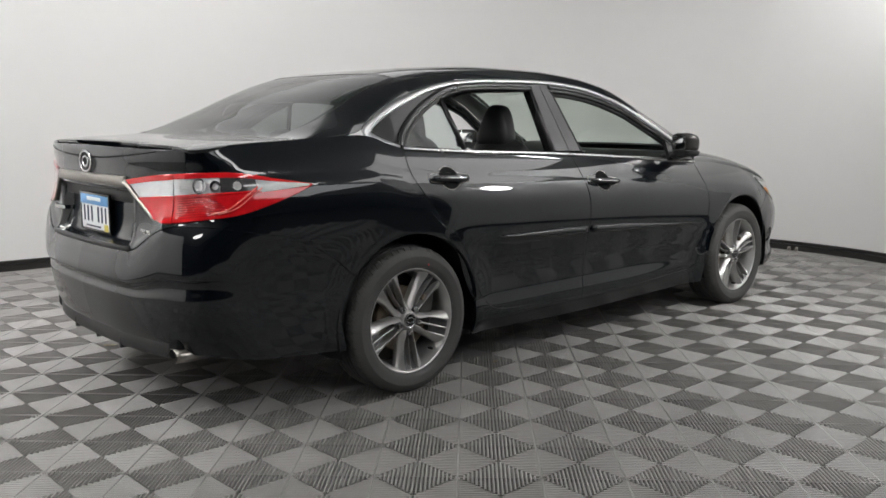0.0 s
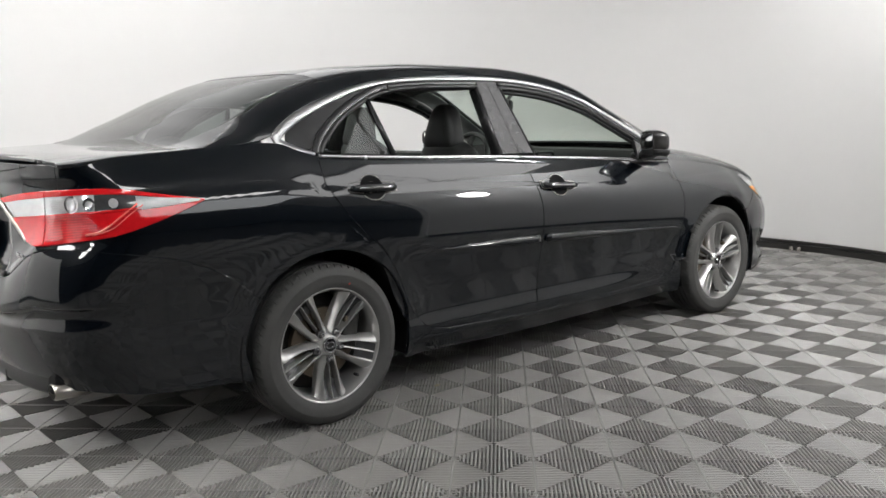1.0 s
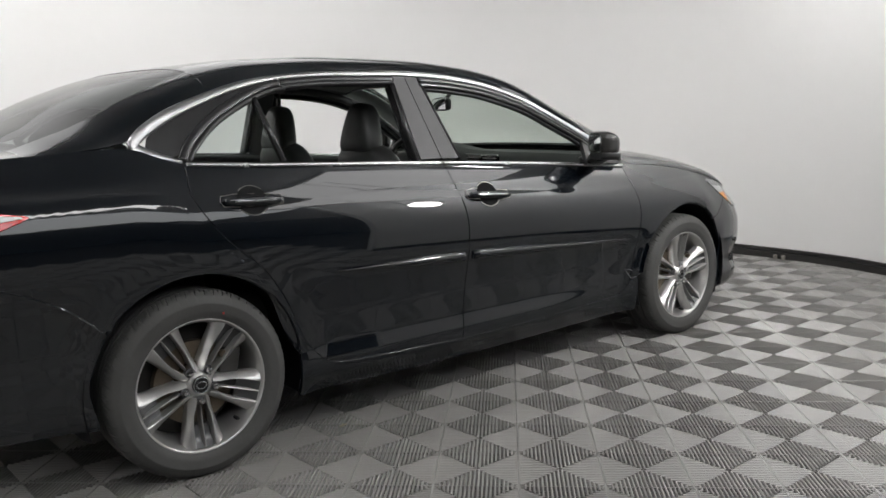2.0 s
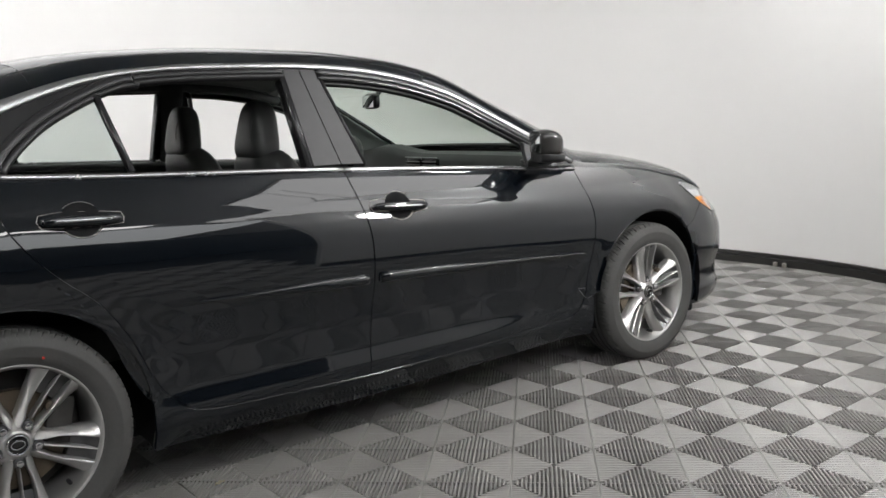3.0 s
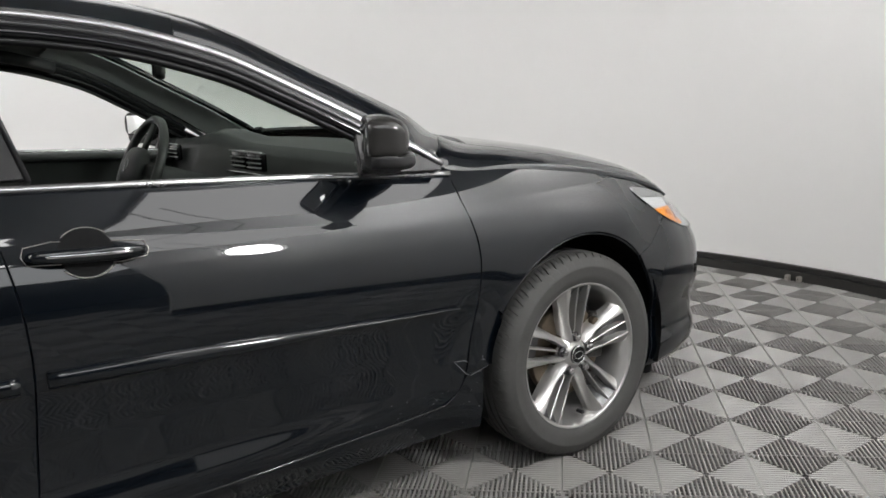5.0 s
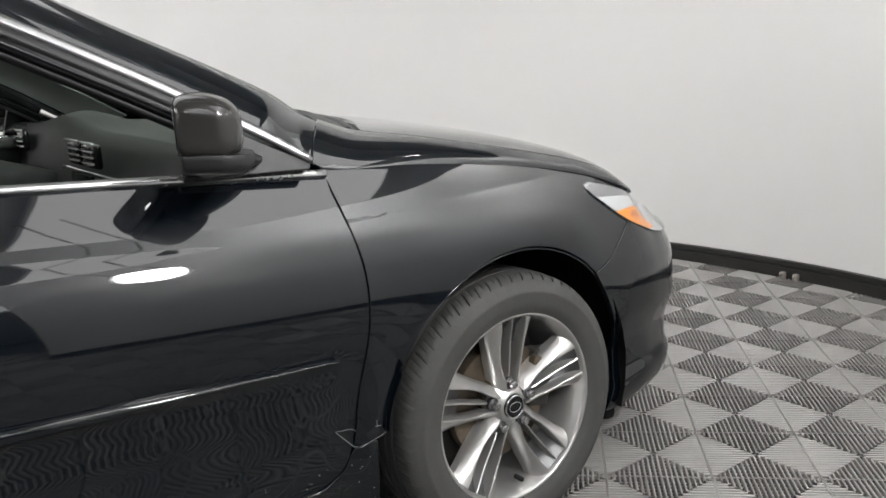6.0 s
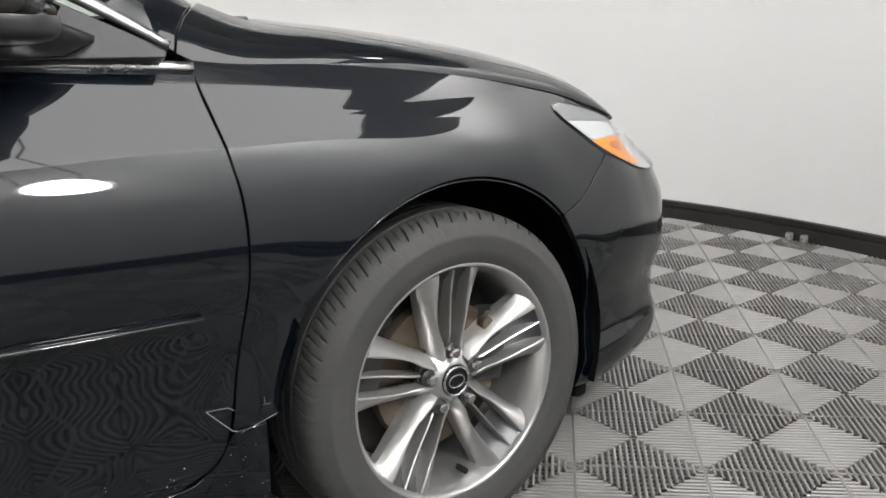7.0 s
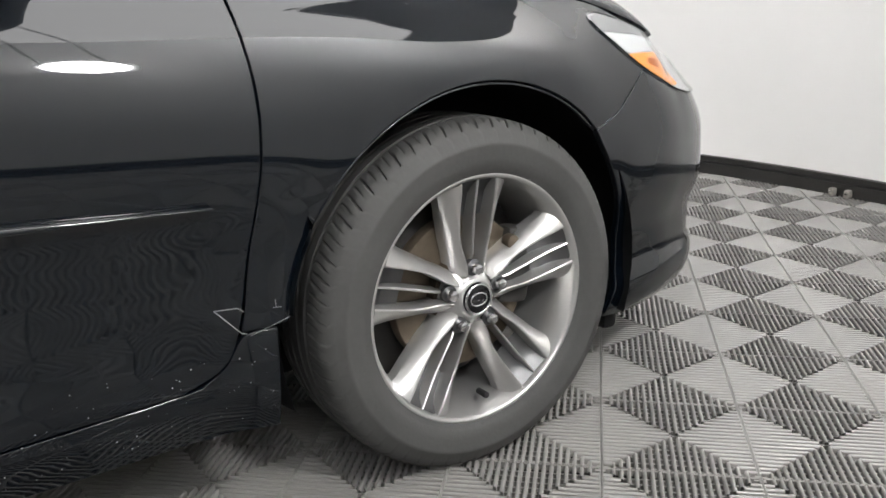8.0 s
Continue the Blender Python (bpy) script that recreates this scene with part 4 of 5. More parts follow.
# ---- door handles with their cups
def door_handle(x0, x1, z0, z1, doors):
    xs = np.linspace(x0, x1, 24)
    zs = np.linspace(z0, z1, 24)
    cx, cz = (x0 + x1) / 2, (z0 + z1) / 2
    for sgn, par in ((1, doors[0]), (-1, doors[1])):
        t = np.linspace(-1, 1, 24)
        lift = 0.010 + 0.022 * np.sqrt(np.maximum(1 - np.abs(t) ** 3, 0))
        p = sx(xs, zs, lift) * np.array([1, sgn, 1])
        w = 0.017 + 0.013 * np.maximum(1 - np.abs(t) ** 4, 0)
        v, f = sweep(p, (0, 0, 1), w, 0.016, bevel=0.35)
        h = mesh_ob("door_handle", v, f, M_paint, par, "black pull handle with a bright edge")
        # thin bright chrome bar along the grip
        v, f = sweep(sx(xs[3:21], zs[3:21] + 0.001, lift[3:21] + 0.0075) * np.array([1, sgn, 1]), (0, 0, 1), 0.007, 0.004)
        mesh_ob("bright_line", v, f, M_chrome, h)
        # round cup behind the grip: flat disc, the recess's shade painted near-black
        a = np.linspace(0, 2 * math.pi, 33)
        ring = sx(cx + 0.062 * np.cos(a), cz + 0.050 * np.sin(a), 0.0015) * np.array([1, sgn, 1])
        v = [sx(cx, cz, 0.0022)[0] * np.array([1, sgn, 1])]
        for k in (0.35, 0.7, 1.0):
            v += list(sx(cx + 0.058 * k * np.cos(a[:-1]), cz + 0.047 * k * np.sin(a[:-1]), 0.0022) * np.array([1, sgn, 1]))
        f = [(0, 1 + i, 1 + (i + 1) % 32) for i in range(32)]
        for r in range(2):
            f += [(1 + r * 32 + i, 33 + r * 32 + i, 33 + r * 32 + (i + 1) % 32, 1 + r * 32 + (i + 1) % 32) for i in range(32)]
        if sgn < 0:
            f = [q[::-1] for q in f]
        mesh_ob("cup_shade", v, f, M_liner, par)
        # satin arcs drawn as the highlights on the cup's rim
        v, f = sweep(ring[19:30], (0, 1, 0), 0.0028, 0.0028)
        mesh_ob("cup_glint", v, f, M_satin, par)
        v, f = sweep(ring[4:13], (0, 1, 0), 0.0016, 0.002)
        mesh_ob("cup_glint", v, f, M_satin, par)
        # thin bright outline round the handle's plate
        q = [(x0 - 0.012, z0), (x0 - 0.004, z0 + 0.017), (x0 + 0.05, z0 + 0.022), (x1 - 0.05, z1 + 0.022), (x1 + 0.006, z1 + 0.015), (x1 + 0.012, z1), (x1 + 0.006, z1 - 0.015), (x1 - 0.05, z1 - 0.020), (x0 + 0.05, z0 - 0.022), (x0 - 0.004, z0 - 0.017), (x0 - 0.012, z0)]
        q = np.array(q)
        v, f = sweep(sx(q[:, 0], q[:, 1], 0.001) * np.array([1, sgn, 1]), (0, 1, 0), 0.0018, 0.0018, False)
        mesh_ob("handle_outline", v, f, M_satin, par)


door_handle(0.125, 0.345, 0.944, 0.936, rear_door)
door_handle(1.228, 1.458, 0.883, 0.868, front_door)


# ---- rubbing strips
def rub_strip(a, b, za, zb, doors, taper):
    x = np.linspace(a, b, 30)
    z = za + (zb - za) * (x - a) / (b - a)
    t = (x - a) / (b - a)
    if taper > 0:
        w = 0.037 * np.clip(t / 0.75, 0.12, 1)
    else:
        w = 0.037 * np.clip((1 - t) / 0.75, 0.12, 1)
    for sgn, par in ((1, doors[0]), (-1, doors[1])):
        v, f = sweep(sx(x, z, 0.004) * np.array([1, sgn, 1]), (0, 0, 1), w, 0.022, bevel=0.4)
        mesh_ob("rubbing_strip", v, f, M_paint, par, "slim black rubbing strip")


rub_strip(0.56, 1.178, 0.650, 0.628, rear_door, 1)
rub_strip(1.232, 2.285, 0.628, 0.578, front_door, -1)


# ---- mirrors
MIRROR = (2.058, 0.915, 1.064)


def wing_mirror(sgn, par):
    turn = Matrix.Translation((MIRROR[0], sgn * MIRROR[1], MIRROR[2])) @ Matrix.Rotation(radians(24 * sgn), 4, "Z")
    bm = bmesh.new()
    bmesh.ops.create_uvsphere(bm, u_segments=48, v_segments=32, radius=1.0)
    for v in bm.verts:
        x, y, z = [math.copysign(abs(c) ** 0.5, c) for c in v.co]
        front = max(x, 0)
        z = max(z, -0.8)
        v.co = (max(x, -0.8) * (0.054 if x < 0 else 0.064), y * (0.084 - 0.016 * front ** 2), z * (0.056 - 0.012 * front ** 2 - 0.004 * (y * y)) - 0.010 * front)
    bmesh.ops.transform(bm, matrix=turn, verts=bm.verts)
    m = part("wing_mirror", bm, M_shell, par, "rounded black wing mirror")
    # darker lower shell, a little proud
    bm = bmesh.new()
    bmesh.ops.create_uvsphere(bm, u_segments=48, v_segments=32, radius=1.0)
    for v in bm.verts:
        x, y, z = [math.copysign(abs(c) ** 0.62, c) for c in v.co]
        front = max(x, 0)
        v.co = (max(x, -0.78) * (0.050 if x < 0 else 0.080), y * (0.078 - 0.020 * front ** 2), max(min(z, 0.3), -1) * 0.028 - 0.052 - 0.006 * front)
    bmesh.ops.transform(bm, matrix=turn, verts=bm.verts)
    part("lower_shell", bm, M_black, m)
    v, f = sweep(polyline([(MIRROR[0] + 0.085, sgn * 0.775, 0.985), (MIRROR[0] + 0.06, sgn * 0.83, 0.985), (MIRROR[0] + 0.02, sgn * 0.90, MIRROR[2] - 0.062)], 10), (1, 0, 0), np.linspace(0.15, 0.10, 10), 0.042, bevel=0.4)
    mesh_ob("mirror_foot", v, f, M_black, m)
    bm = box_bm((0.003, 0.118, 0.074), (-0.0433, 0, 0), 0.001)
    bmesh.ops.transform(bm, matrix=turn, verts=bm.verts)
    part("mirror_glass", bm, M_mirror, m, "plain mirror glass")
    return m


wing_mirror(-1, front_door[0])
wing_mirror(1, front_door[1])


# ---- lamps and tail
def rear_s(y):
    """Outline length at half-width y on the tail."""
    k = np.argmax(OUT[:, 0] > 0)
    return np.interp(y, OUT[:k, 1], OS[:k])


def lamp_strip(name, low, high, v0, v1, n, m, mat, parent, out, sgn, label="", u0=0.0, u1=1.0):
    """A band of a lamp between two (s, z) curves, from v0 to v1 of its height and u0 to u1 of its length."""
    a, b = polyline(low, 60), polyline(high, 60)
    u = np.linspace(u0, u1, n)
    a = np.stack([np.interp(u, np.linspace(0, 1, 60), a[:, k]) for k in (0, 1)], 1)
    b = np.stack([np.interp(u, np.linspace(0, 1, 60), b[:, k]) for k in (0, 1)], 1)
    vv = np.linspace(v0, v1, m)[None, :, None]
    g2 = a[:, None] * (1 - vv) + b[:, None] * vv
    g = shell(g2[:, :, 0].ravel(), g2[:, :, 1].ravel(), out).reshape(n, m, 3)
    if sgn > 0:
        g = mirrored(g)
    return skin(name, g, sgn > 0, mat, parent, out + 0.006, label)


def lamp_point(low, high, u, v):
    """Outline length and height at u along a lamp and v up it."""
    a, b = polyline(low, 60), polyline(high, 60)
    g = np.linspace(0, 1, 60)
    p, q = [np.array([np.interp(u, g, c[:, k]) for k in (0, 1)]) for c in (a, b)]
    return p + (q - p) * v


def lamp_disc(low, high, u, v, r, mat, parent, out, sgn):
    """A round reflector bowl under a lamp's cover."""
    c = lamp_point(low, high, u, v)
    a = np.linspace(0, 2 * math.pi, 24, endpoint=False)
    pts = [shell(c[0], c[1], out - 0.003)[0]]
    for k in (0.55, 1.0):
        pts += list(shell(c[0] + r * k * np.cos(a), c[1] + r * k * np.sin(a), out - (0.002 if k < 1 else 0.0)))
    pts += list(shell(c[0] + r * np.cos(a), c[1] + r * np.sin(a), out - 0.008))
    pts = np.array(pts) * np.array([1, 1 if sgn < 0 else -1, 1])
    f = [(0, 1 + i, 1 + (i + 1) % 24) for i in range(24)]
    for k in (0, 24):
        f += [(1 + k + i, 25 + k + i, 25 + k + (i + 1) % 24, 1 + k + (i + 1) % 24) for i in range(24)]
    ob = mesh_ob("bulb_bowl", pts, [q[::-1] for q in f] if sgn > 0 else f, mat, parent)
    ob.data.set_sharp_from_angle(angle=radians(45))


def lamp_line(low, high, uv, w, mat, parent, out, sgn):
    """A thin bar that follows (u, v) points on a lamp."""
    p = polyline([lamp_point(low, high, *q) for q in uv], 24)
    p3 = shell(p[:, 0], p[:, 1], out) * np.array([1, 1 if sgn < 0 else -1, 1])
    v, f = sweep(p3, (0, 0, 1), w, 0.003)
    mesh_ob("lens_line", v, f, mat, parent)


for sgn in (-1, 1):
    split = rear_s(0.665)
    low_in = [(rear_s(0.565), 0.822), (rear_s(0.61), 0.815), (split - 0.003, 0.818)]
    high_in = [(rear_s(0.375), 0.966), (rear_s(0.52), 0.985), (split - 0.003, 0.998)]
    low_out = [(split + 0.003, 0.818), (float(sig(-0.90)), 0.835), (float(sig(-0.80)), 0.850), (float(sig(-0.65)), 0.895), (float(sig(-0.50)), 0.948)]
    high_out = [(split + 0.003, 0.998), (float(sig(-0.90)), 1.004), (float(sig(-0.78)), 1.000), (float(sig(-0.65)), 0.978), (float(sig(-0.50)), 0.952)]
    inner = lamp_strip("tail_lamp", low_in, high_in, 0.0, 0.55, 20, 8, M_red, car, 0.010, sgn, "red and clear tail lamp on the boot lid")
    lamp_strip("clear_band", low_in, high_in, 0.56, 0.88, 20, 6, M_clear, inner, 0.009, sgn, "clear reversing lens", 0.10, 1.0)
    lamp_strip("red_band", low_in, high_in, 0.89, 1.0, 20, 4, M_red, inner, 0.010, sgn)
    lamp_strip("dark_edge", low_in, high_in, 0.56, 0.88, 8, 4, M_lampgrey, inner, 0.008, sgn, "", 0.02, 0.095)
    outer = lamp_strip("tail_lamp", low_out, high_out, 0.0, 0.55, 50, 10, M_red, car, 0.010, sgn, "red and clear tail lamp at the car's corner")
    lamp_strip("clear_band", low_out, high_out, 0.56, 0.89, 50, 8, M_clear, outer, 0.008, sgn, "clear ribbed lens", 0.0, 0.36)
    lamp_strip("dark_reflector", low_out, high_out, 0.56, 0.89, 20, 5, M_bezel_dark, outer, 0.007, sgn, "", 0.36, 0.64)
    lamp_strip("clear_tail", low_out, high_out, 0.50, 0.86, 30, 5, M_lampgrey, outer, 0.0115, sgn, "", 0.60, 0.97)
    lamp_strip("red_band", low_out, high_out, 0.90, 1.0, 50, 4, M_red, outer, 0.011, sgn)
    for i in range(8):
        lamp_strip("lens_rib", low_out, high_out, 0.585 + i * 0.034, 0.600 + i * 0.034, 14, 2, M_lampgrey, outer, 0.0120, sgn, "", 0.05, 0.25)
    for i in range(9):
        lamp_strip("prism", low_out, high_out, 0.06 + i * 0.05, 0.078 + i * 0.05, 24, 2, M_red_deep, outer, 0.0112, sgn, "", 0.03, 0.42 - 0.012 * i)
    for u, v, r, mat in ((0.215, 0.72, 0.030, M_chrome), (0.215, 0.72, 0.017, M_clear), (0.33, 0.70, 0.022, M_chrome), (0.33, 0.70, 0.012, M_clear), (0.47, 0.70, 0.016, M_lampgrey)):
        lamp_disc(low_out, high_out, u, v, r, mat, outer, 0.0125 if r > 0.019 else 0.016, sgn)
    # two pale bars drawn as the reflection that sweeps across the red lens
    lamp_line(low_out, high_out, [(0.30, 0.10), (0.40, 0.16), (0.50, 0.38), (0.60, 0.66)], 0.006, M_red_glint, outer, 0.0125, sgn)
    lamp_line(low_out, high_out, [(0.34, 0.08), (0.45, 0.16), (0.55, 0.40), (0.63, 0.62)], 0.004, M_red_glint, outer, 0.0125, sgn)
    lamp_line(low_out, high_out, [(0.02, 0.52), (0.30, 0.52), (0.62, 0.50)], 0.004, M_red_deep, outer, 0.0125, sgn)
    # head lamp
    def along(pts):
        return [(float(sig(a)), b) for a, b in pts]

    low = along([(3.112, 0.804), (3.122, 0.788), (3.150, 0.764), (3.190, 0.734), (3.233, 0.707), (3.279, 0.686), (3.388, 0.648), (3.47, 0.636), (3.58, 0.634)])
    high = along([(3.114, 0.815), (3.142, 0.818), (3.180, 0.811), (3.215, 0.801), (3.25, 0.790), (3.30, 0.771), (3.38, 0.732), (3.47, 0.684), (3.58, 0.650)])
    hl = lamp_strip("head_lamp", low, high, 0.0, 1.0, 60, 12, M_lampgrey, car, 0.001, sgn, "clear swept-back head lamp with amber corner")
    lamp_strip("upper_bezel", along([(3.119, 0.799), (3.133, 0.784), (3.20, 0.777), (3.26, 0.769), (3.33, 0.751)]), along([(3.121, 0.811), (3.150, 0.813), (3.20, 0.802), (3.26, 0.783), (3.33, 0.755)]),
               0.0, 1.0, 40, 6, M_bezel_grey, hl, 0.003, sgn, "grey upper bezel")
    lamp_strip("clear_band", along([(3.134, 0.779), (3.152, 0.766), (3.194, 0.739), (3.27, 0.737), (3.33, 0.731), (3.38, 0.722)]), along([(3.137, 0.781), (3.17, 0.777), (3.22, 0.772), (3.27, 0.765), (3.33, 0.749), (3.38, 0.726)]),
               0.0, 1.0, 40, 8, M_clear, hl, 0.0035, sgn, "bright white reflector band")
    amber_low = along([(3.196, 0.733), (3.236, 0.709), (3.282, 0.689), (3.33, 0.672), (3.374, 0.659)])
    amber_high = along([(3.200, 0.736), (3.26, 0.734), (3.325, 0.727), (3.358, 0.698), (3.386, 0.661)])
    lamp_strip("amber_corner", amber_low, amber_high, 0.0, 1.0, 40, 8, M_amber, hl, 0.0035, sgn, "amber side marker")
    for i in range(5):
        lamp_strip("prism", amber_low, amber_high, 0.36 + i * 0.08, 0.385 + i * 0.08, 16, 2, M_amber_deep, hl, 0.0045, sgn, "", 0.30, 0.55)
    lamp_strip("lens_rim", low, high, 0.0, 0.014, 50, 2, M_gloss_black, hl, 0.004, sgn)
    lamp_strip("lens_rim", low, high, 0.965, 1.0, 30, 2, M_gloss_black, hl, 0.004, sgn, "", 0.0, 0.42)
    lamp_strip("lens", low, high, 0.01, 0.98, 60, 12, M_glass_clear, hl, 0.006, sgn, "clear cover")

# bright garnish over the plate and down beside the lamps
ys = np.concatenate([np.linspace(-0.36, 0.36, 40)])
p = np.array([shell(rear_s(abs(y)), 0.958, 0.006)[0] * np.array([1, -1 if y > 0 else 1, 1]) for y in ys])
v, f = sweep(p, (0, 0, 1), 0.042, 0.02)
mesh_ob("garnish", v, f, M_satin, car, "satin chrome bar above the number plate")
for sgn in (-1, 1):
    q = polyline([(rear_s(0.345), 0.962), (rear_s(0.38), 0.945), (rear_s(0.47), 0.88), (rear_s(0.555), 0.822)], 24)
    p = shell(q[:, 0], q[:, 1], 0.006) * np.array([1, 1 if sgn < 0 else -1, 1])
    v, f = sweep(p, (0, 1, 0.6), np.linspace(0.026, 0.008, 24), 0.014)
    mesh_ob("garnish_side", v, f, M_satin, car)
# black bar put in as the shadow of the handle slot over the plate
part("slot_shade", box_bm((0.012, 0.74, 0.05), (-1.0, 0, 0.895), 0.004), M_black, car)

# number plate, with bars for its characters
plate = part("number_plate", box_bm((0.006, 0.305, 0.152), (-1.022, 0, 0.808), 0.003), M_plate, car, "white and blue number plate in a black frame")
part("plate_band", box_bm((0.003, 0.300, 0.042), (-1.0265, 0, 0.861), 0.001), M_plateblue, plate)
for y, w in ((0.115, 0.026), (0.075, 0.03), (0.033, 0.028), (-0.038, 0.034), (-0.078, 0.03), (-0.118, 0.028)):
    part("plate_bar", box_bm((0.003, w * 0.42, 0.066), (-1.0265, y, 0.800), 0.001), M_plateink, plate)
part("plate_bar", box_bm((0.003, 0.15, 0.016), (-1.0285, 0.0, 0.865), 0.001), M_plate, plate)
part("plate_bar", box_bm((0.003, 0.16, 0.007), (-1.0265, 0.02, 0.747), 0.001), M_plateink, plate)
part("plate_sticker", box_bm((0.003, 0.04, 0.03), (-1.0268, -0.12, 0.748), 0.001), M_yellow, plate, "small yellow sticker")
for z in (0.730, 0.886):
    part("plate_frame", box_bm((0.012, 0.325, 0.012), (-1.022, 0, z), 0.003), M_gloss_black, plate)
for y in (-0.157, 0.157):
    part("plate_frame", box_bm((0.012, 0.012, 0.15), (-1.022, y, 0.808), 0.003), M_gloss_black, plate)

# spoiler along the boot's edge
SP = polyline([(-0.82, -0.615), (-0.875, -0.55), (-0.94, -0.41), (-0.988, -0.23), (-1.005, 0), (-0.988, 0.23), (-0.94, 0.41), (-0.875, 0.55), (-0.82, 0.615)], 80)
sec = [(0.17, 0.0), (0.10, 0.012), (0.04, 0.019), (0.0, 0.020), (-0.012, 0.014), (-0.008, 0.004), (0.008, -0.012), (0.03, -0.040), (0.12, -0.045)]
tn = np.gradient(SP, axis=0)
nm = np.stack([tn[:, 1], -tn[:, 0]], 1)
nm /= np.linalg.norm(nm, axis=1)[:, None]
v, f = [], []
k = len(sec)
for i, (x, y) in enumerate(SP):
    e = min(1.0, (min(i, 79 - i) + 1) / 9) ** 0.6
    for a, b in sec:
        v.append((x + nm[i, 0] * a * (0.35 + 0.65 * e), y + nm[i, 1] * a * (0.35 + 0.65 * e), 1.098 - 0.018 * (abs(y) / 0.665) ** 2 + b * e))
for i in range(79):
    for j in range(k):
        f.append((i * k + j, i * k + (j + 1) % k, (i + 1) * k + (j + 1) % k, (i + 1) * k + j))
f += [tuple(range(k))[::-1], tuple(79 * k + j for j in range(k))]
sp_ = mesh_ob("spoiler", v, f, M_paint, car, "slim black lip spoiler")
sp_.data.set_sharp_from_angle(angle=radians(40))

# dark strip laid on the lid as the shadow under the spoiler
yy = np.linspace(-0.575, 0.575, 60)
p = np.array([shell(rear_s(abs(y)), 1.046 + 0.034 * (abs(y) / 0.575) ** 2, 0.0)[0] * np.array([1, -1 if y > 0 else 1, 1]) for y in yy])
v, f = sweep(p, (0, 0, 1), 0.009 - 0.006 * np.abs(yy) / 0.575, 0.006)
mesh_ob("spoiler_shade", v, f, M_liner, car)

# plain oval emblem on the boot lid and two small badges as bars
EX = float(shell(rear_s(0.0), 1.03)[0, 0]) - 0.006
pts = [(EX, 0.062 * math.cos(t), 1.026 + 0.043 * math.sin(t)) for t in np.linspace(0, 2 * math.pi, 49)]
v, f = sweep(pts, (1, 0, 0), 0.008, 0.011, False)
em = mesh_ob("emblem", v, f, M_chrome, car, "plain oval chrome emblem")
for ry, rz, dz in ((0.03, 0.020, 0.0),):
    pts = [(EX, ry * math.cos(t), 1.026 + dz + rz * math.sin(t)) for t in np.linspace(0, 2 * math.pi, 41)]
    v, f = sweep(pts, (1, 0, 0), 0.007, 0.009, False)
    mesh_ob("emblem_oval", v, f, M_chrome, em)
for y, z, w, h in ((-0.485, 0.772, 0.036, 0.026), (-0.527, 0.772, 0.03, 0.026), (0.43, 0.80, 0.13, 0.028)):
    q = shell(rear_s(abs(y)), z, 0.003)[0]
    part("badge", box_bm((0.004, w, h * 0.6), (q[0], y, z), 0.001, None), M_chrome, car)

# dark slot between lid and bumper, lower valance, exhaust
p = np.array([shell(rear_s(abs(y)), 0.697, 0.0)[0] * np.array([1, -1 if y > 0 else 1, 1]) for y in np.linspace(-0.42, 0.42, 40)])
v, f = sweep(p, (0, 0, 1), 0.022, 0.016)
mesh_ob("lid_slot", v, f, M_black, car)
yy = np.linspace(-0.62, 0.62, 60)
p = np.array([shell(rear_s(abs(y)), 0.315, 0.002)[0] * np.array([1, -1 if y > 0 else 1, 1]) for y in yy])
v, f = sweep(p, (0, 0, 1), 0.07, 0.02)
mesh_ob("diffuser", v, f, M_black, car, "black plastic lower valance")
for y in (-0.25, 0.0, 0.25):
    part("diffuser_fin", box_bm((0.16, 0.018, 0.05), (-0.97, y, 0.29), 0.006), M_black, car)
v, f = lathe([(0.030, -0.01), (0.036, 0.0), (0.036, 0.14), (0.033, 0.14), (0.033, 0.0), (0.030, -0.008)], 28)
rot = Matrix.Translation((-0.985, -0.625, 0.297)) @ Matrix.Rotation(radians(-90), 4, "Z") @ Matrix.Diagonal((1.3, 1, 0.85, 1))
ex = mesh_ob("exhaust", [rot @ Vector(q) for q in v], [q[::-1] for q in f], M_satin, car, "oval satin metal exhaust tip")
part("exhaust_bore", disc_bm(0.03, 0, 0.006, 20, 0.0), M_liner, ex).matrix_basis = rot @ pose(0, 0.05, 0)

# front grille and bumper opening, on the nose
for z, w in ((0.59, 0.05), (0.42, 0.16), (0.27, 0.05)):
    nose = [float(sig(x)) for x in np.linspace(3.63, 3.765, 24)]
    for sgn in (1, -1):
        q = shell(np.array(nose), np.full(24, z), 0.002) * np.array([1, sgn, 1])
        v, f = sweep(q, (0, 0, 1), w, 0.012)
        mesh_ob("grille", v, f, M_black, car)


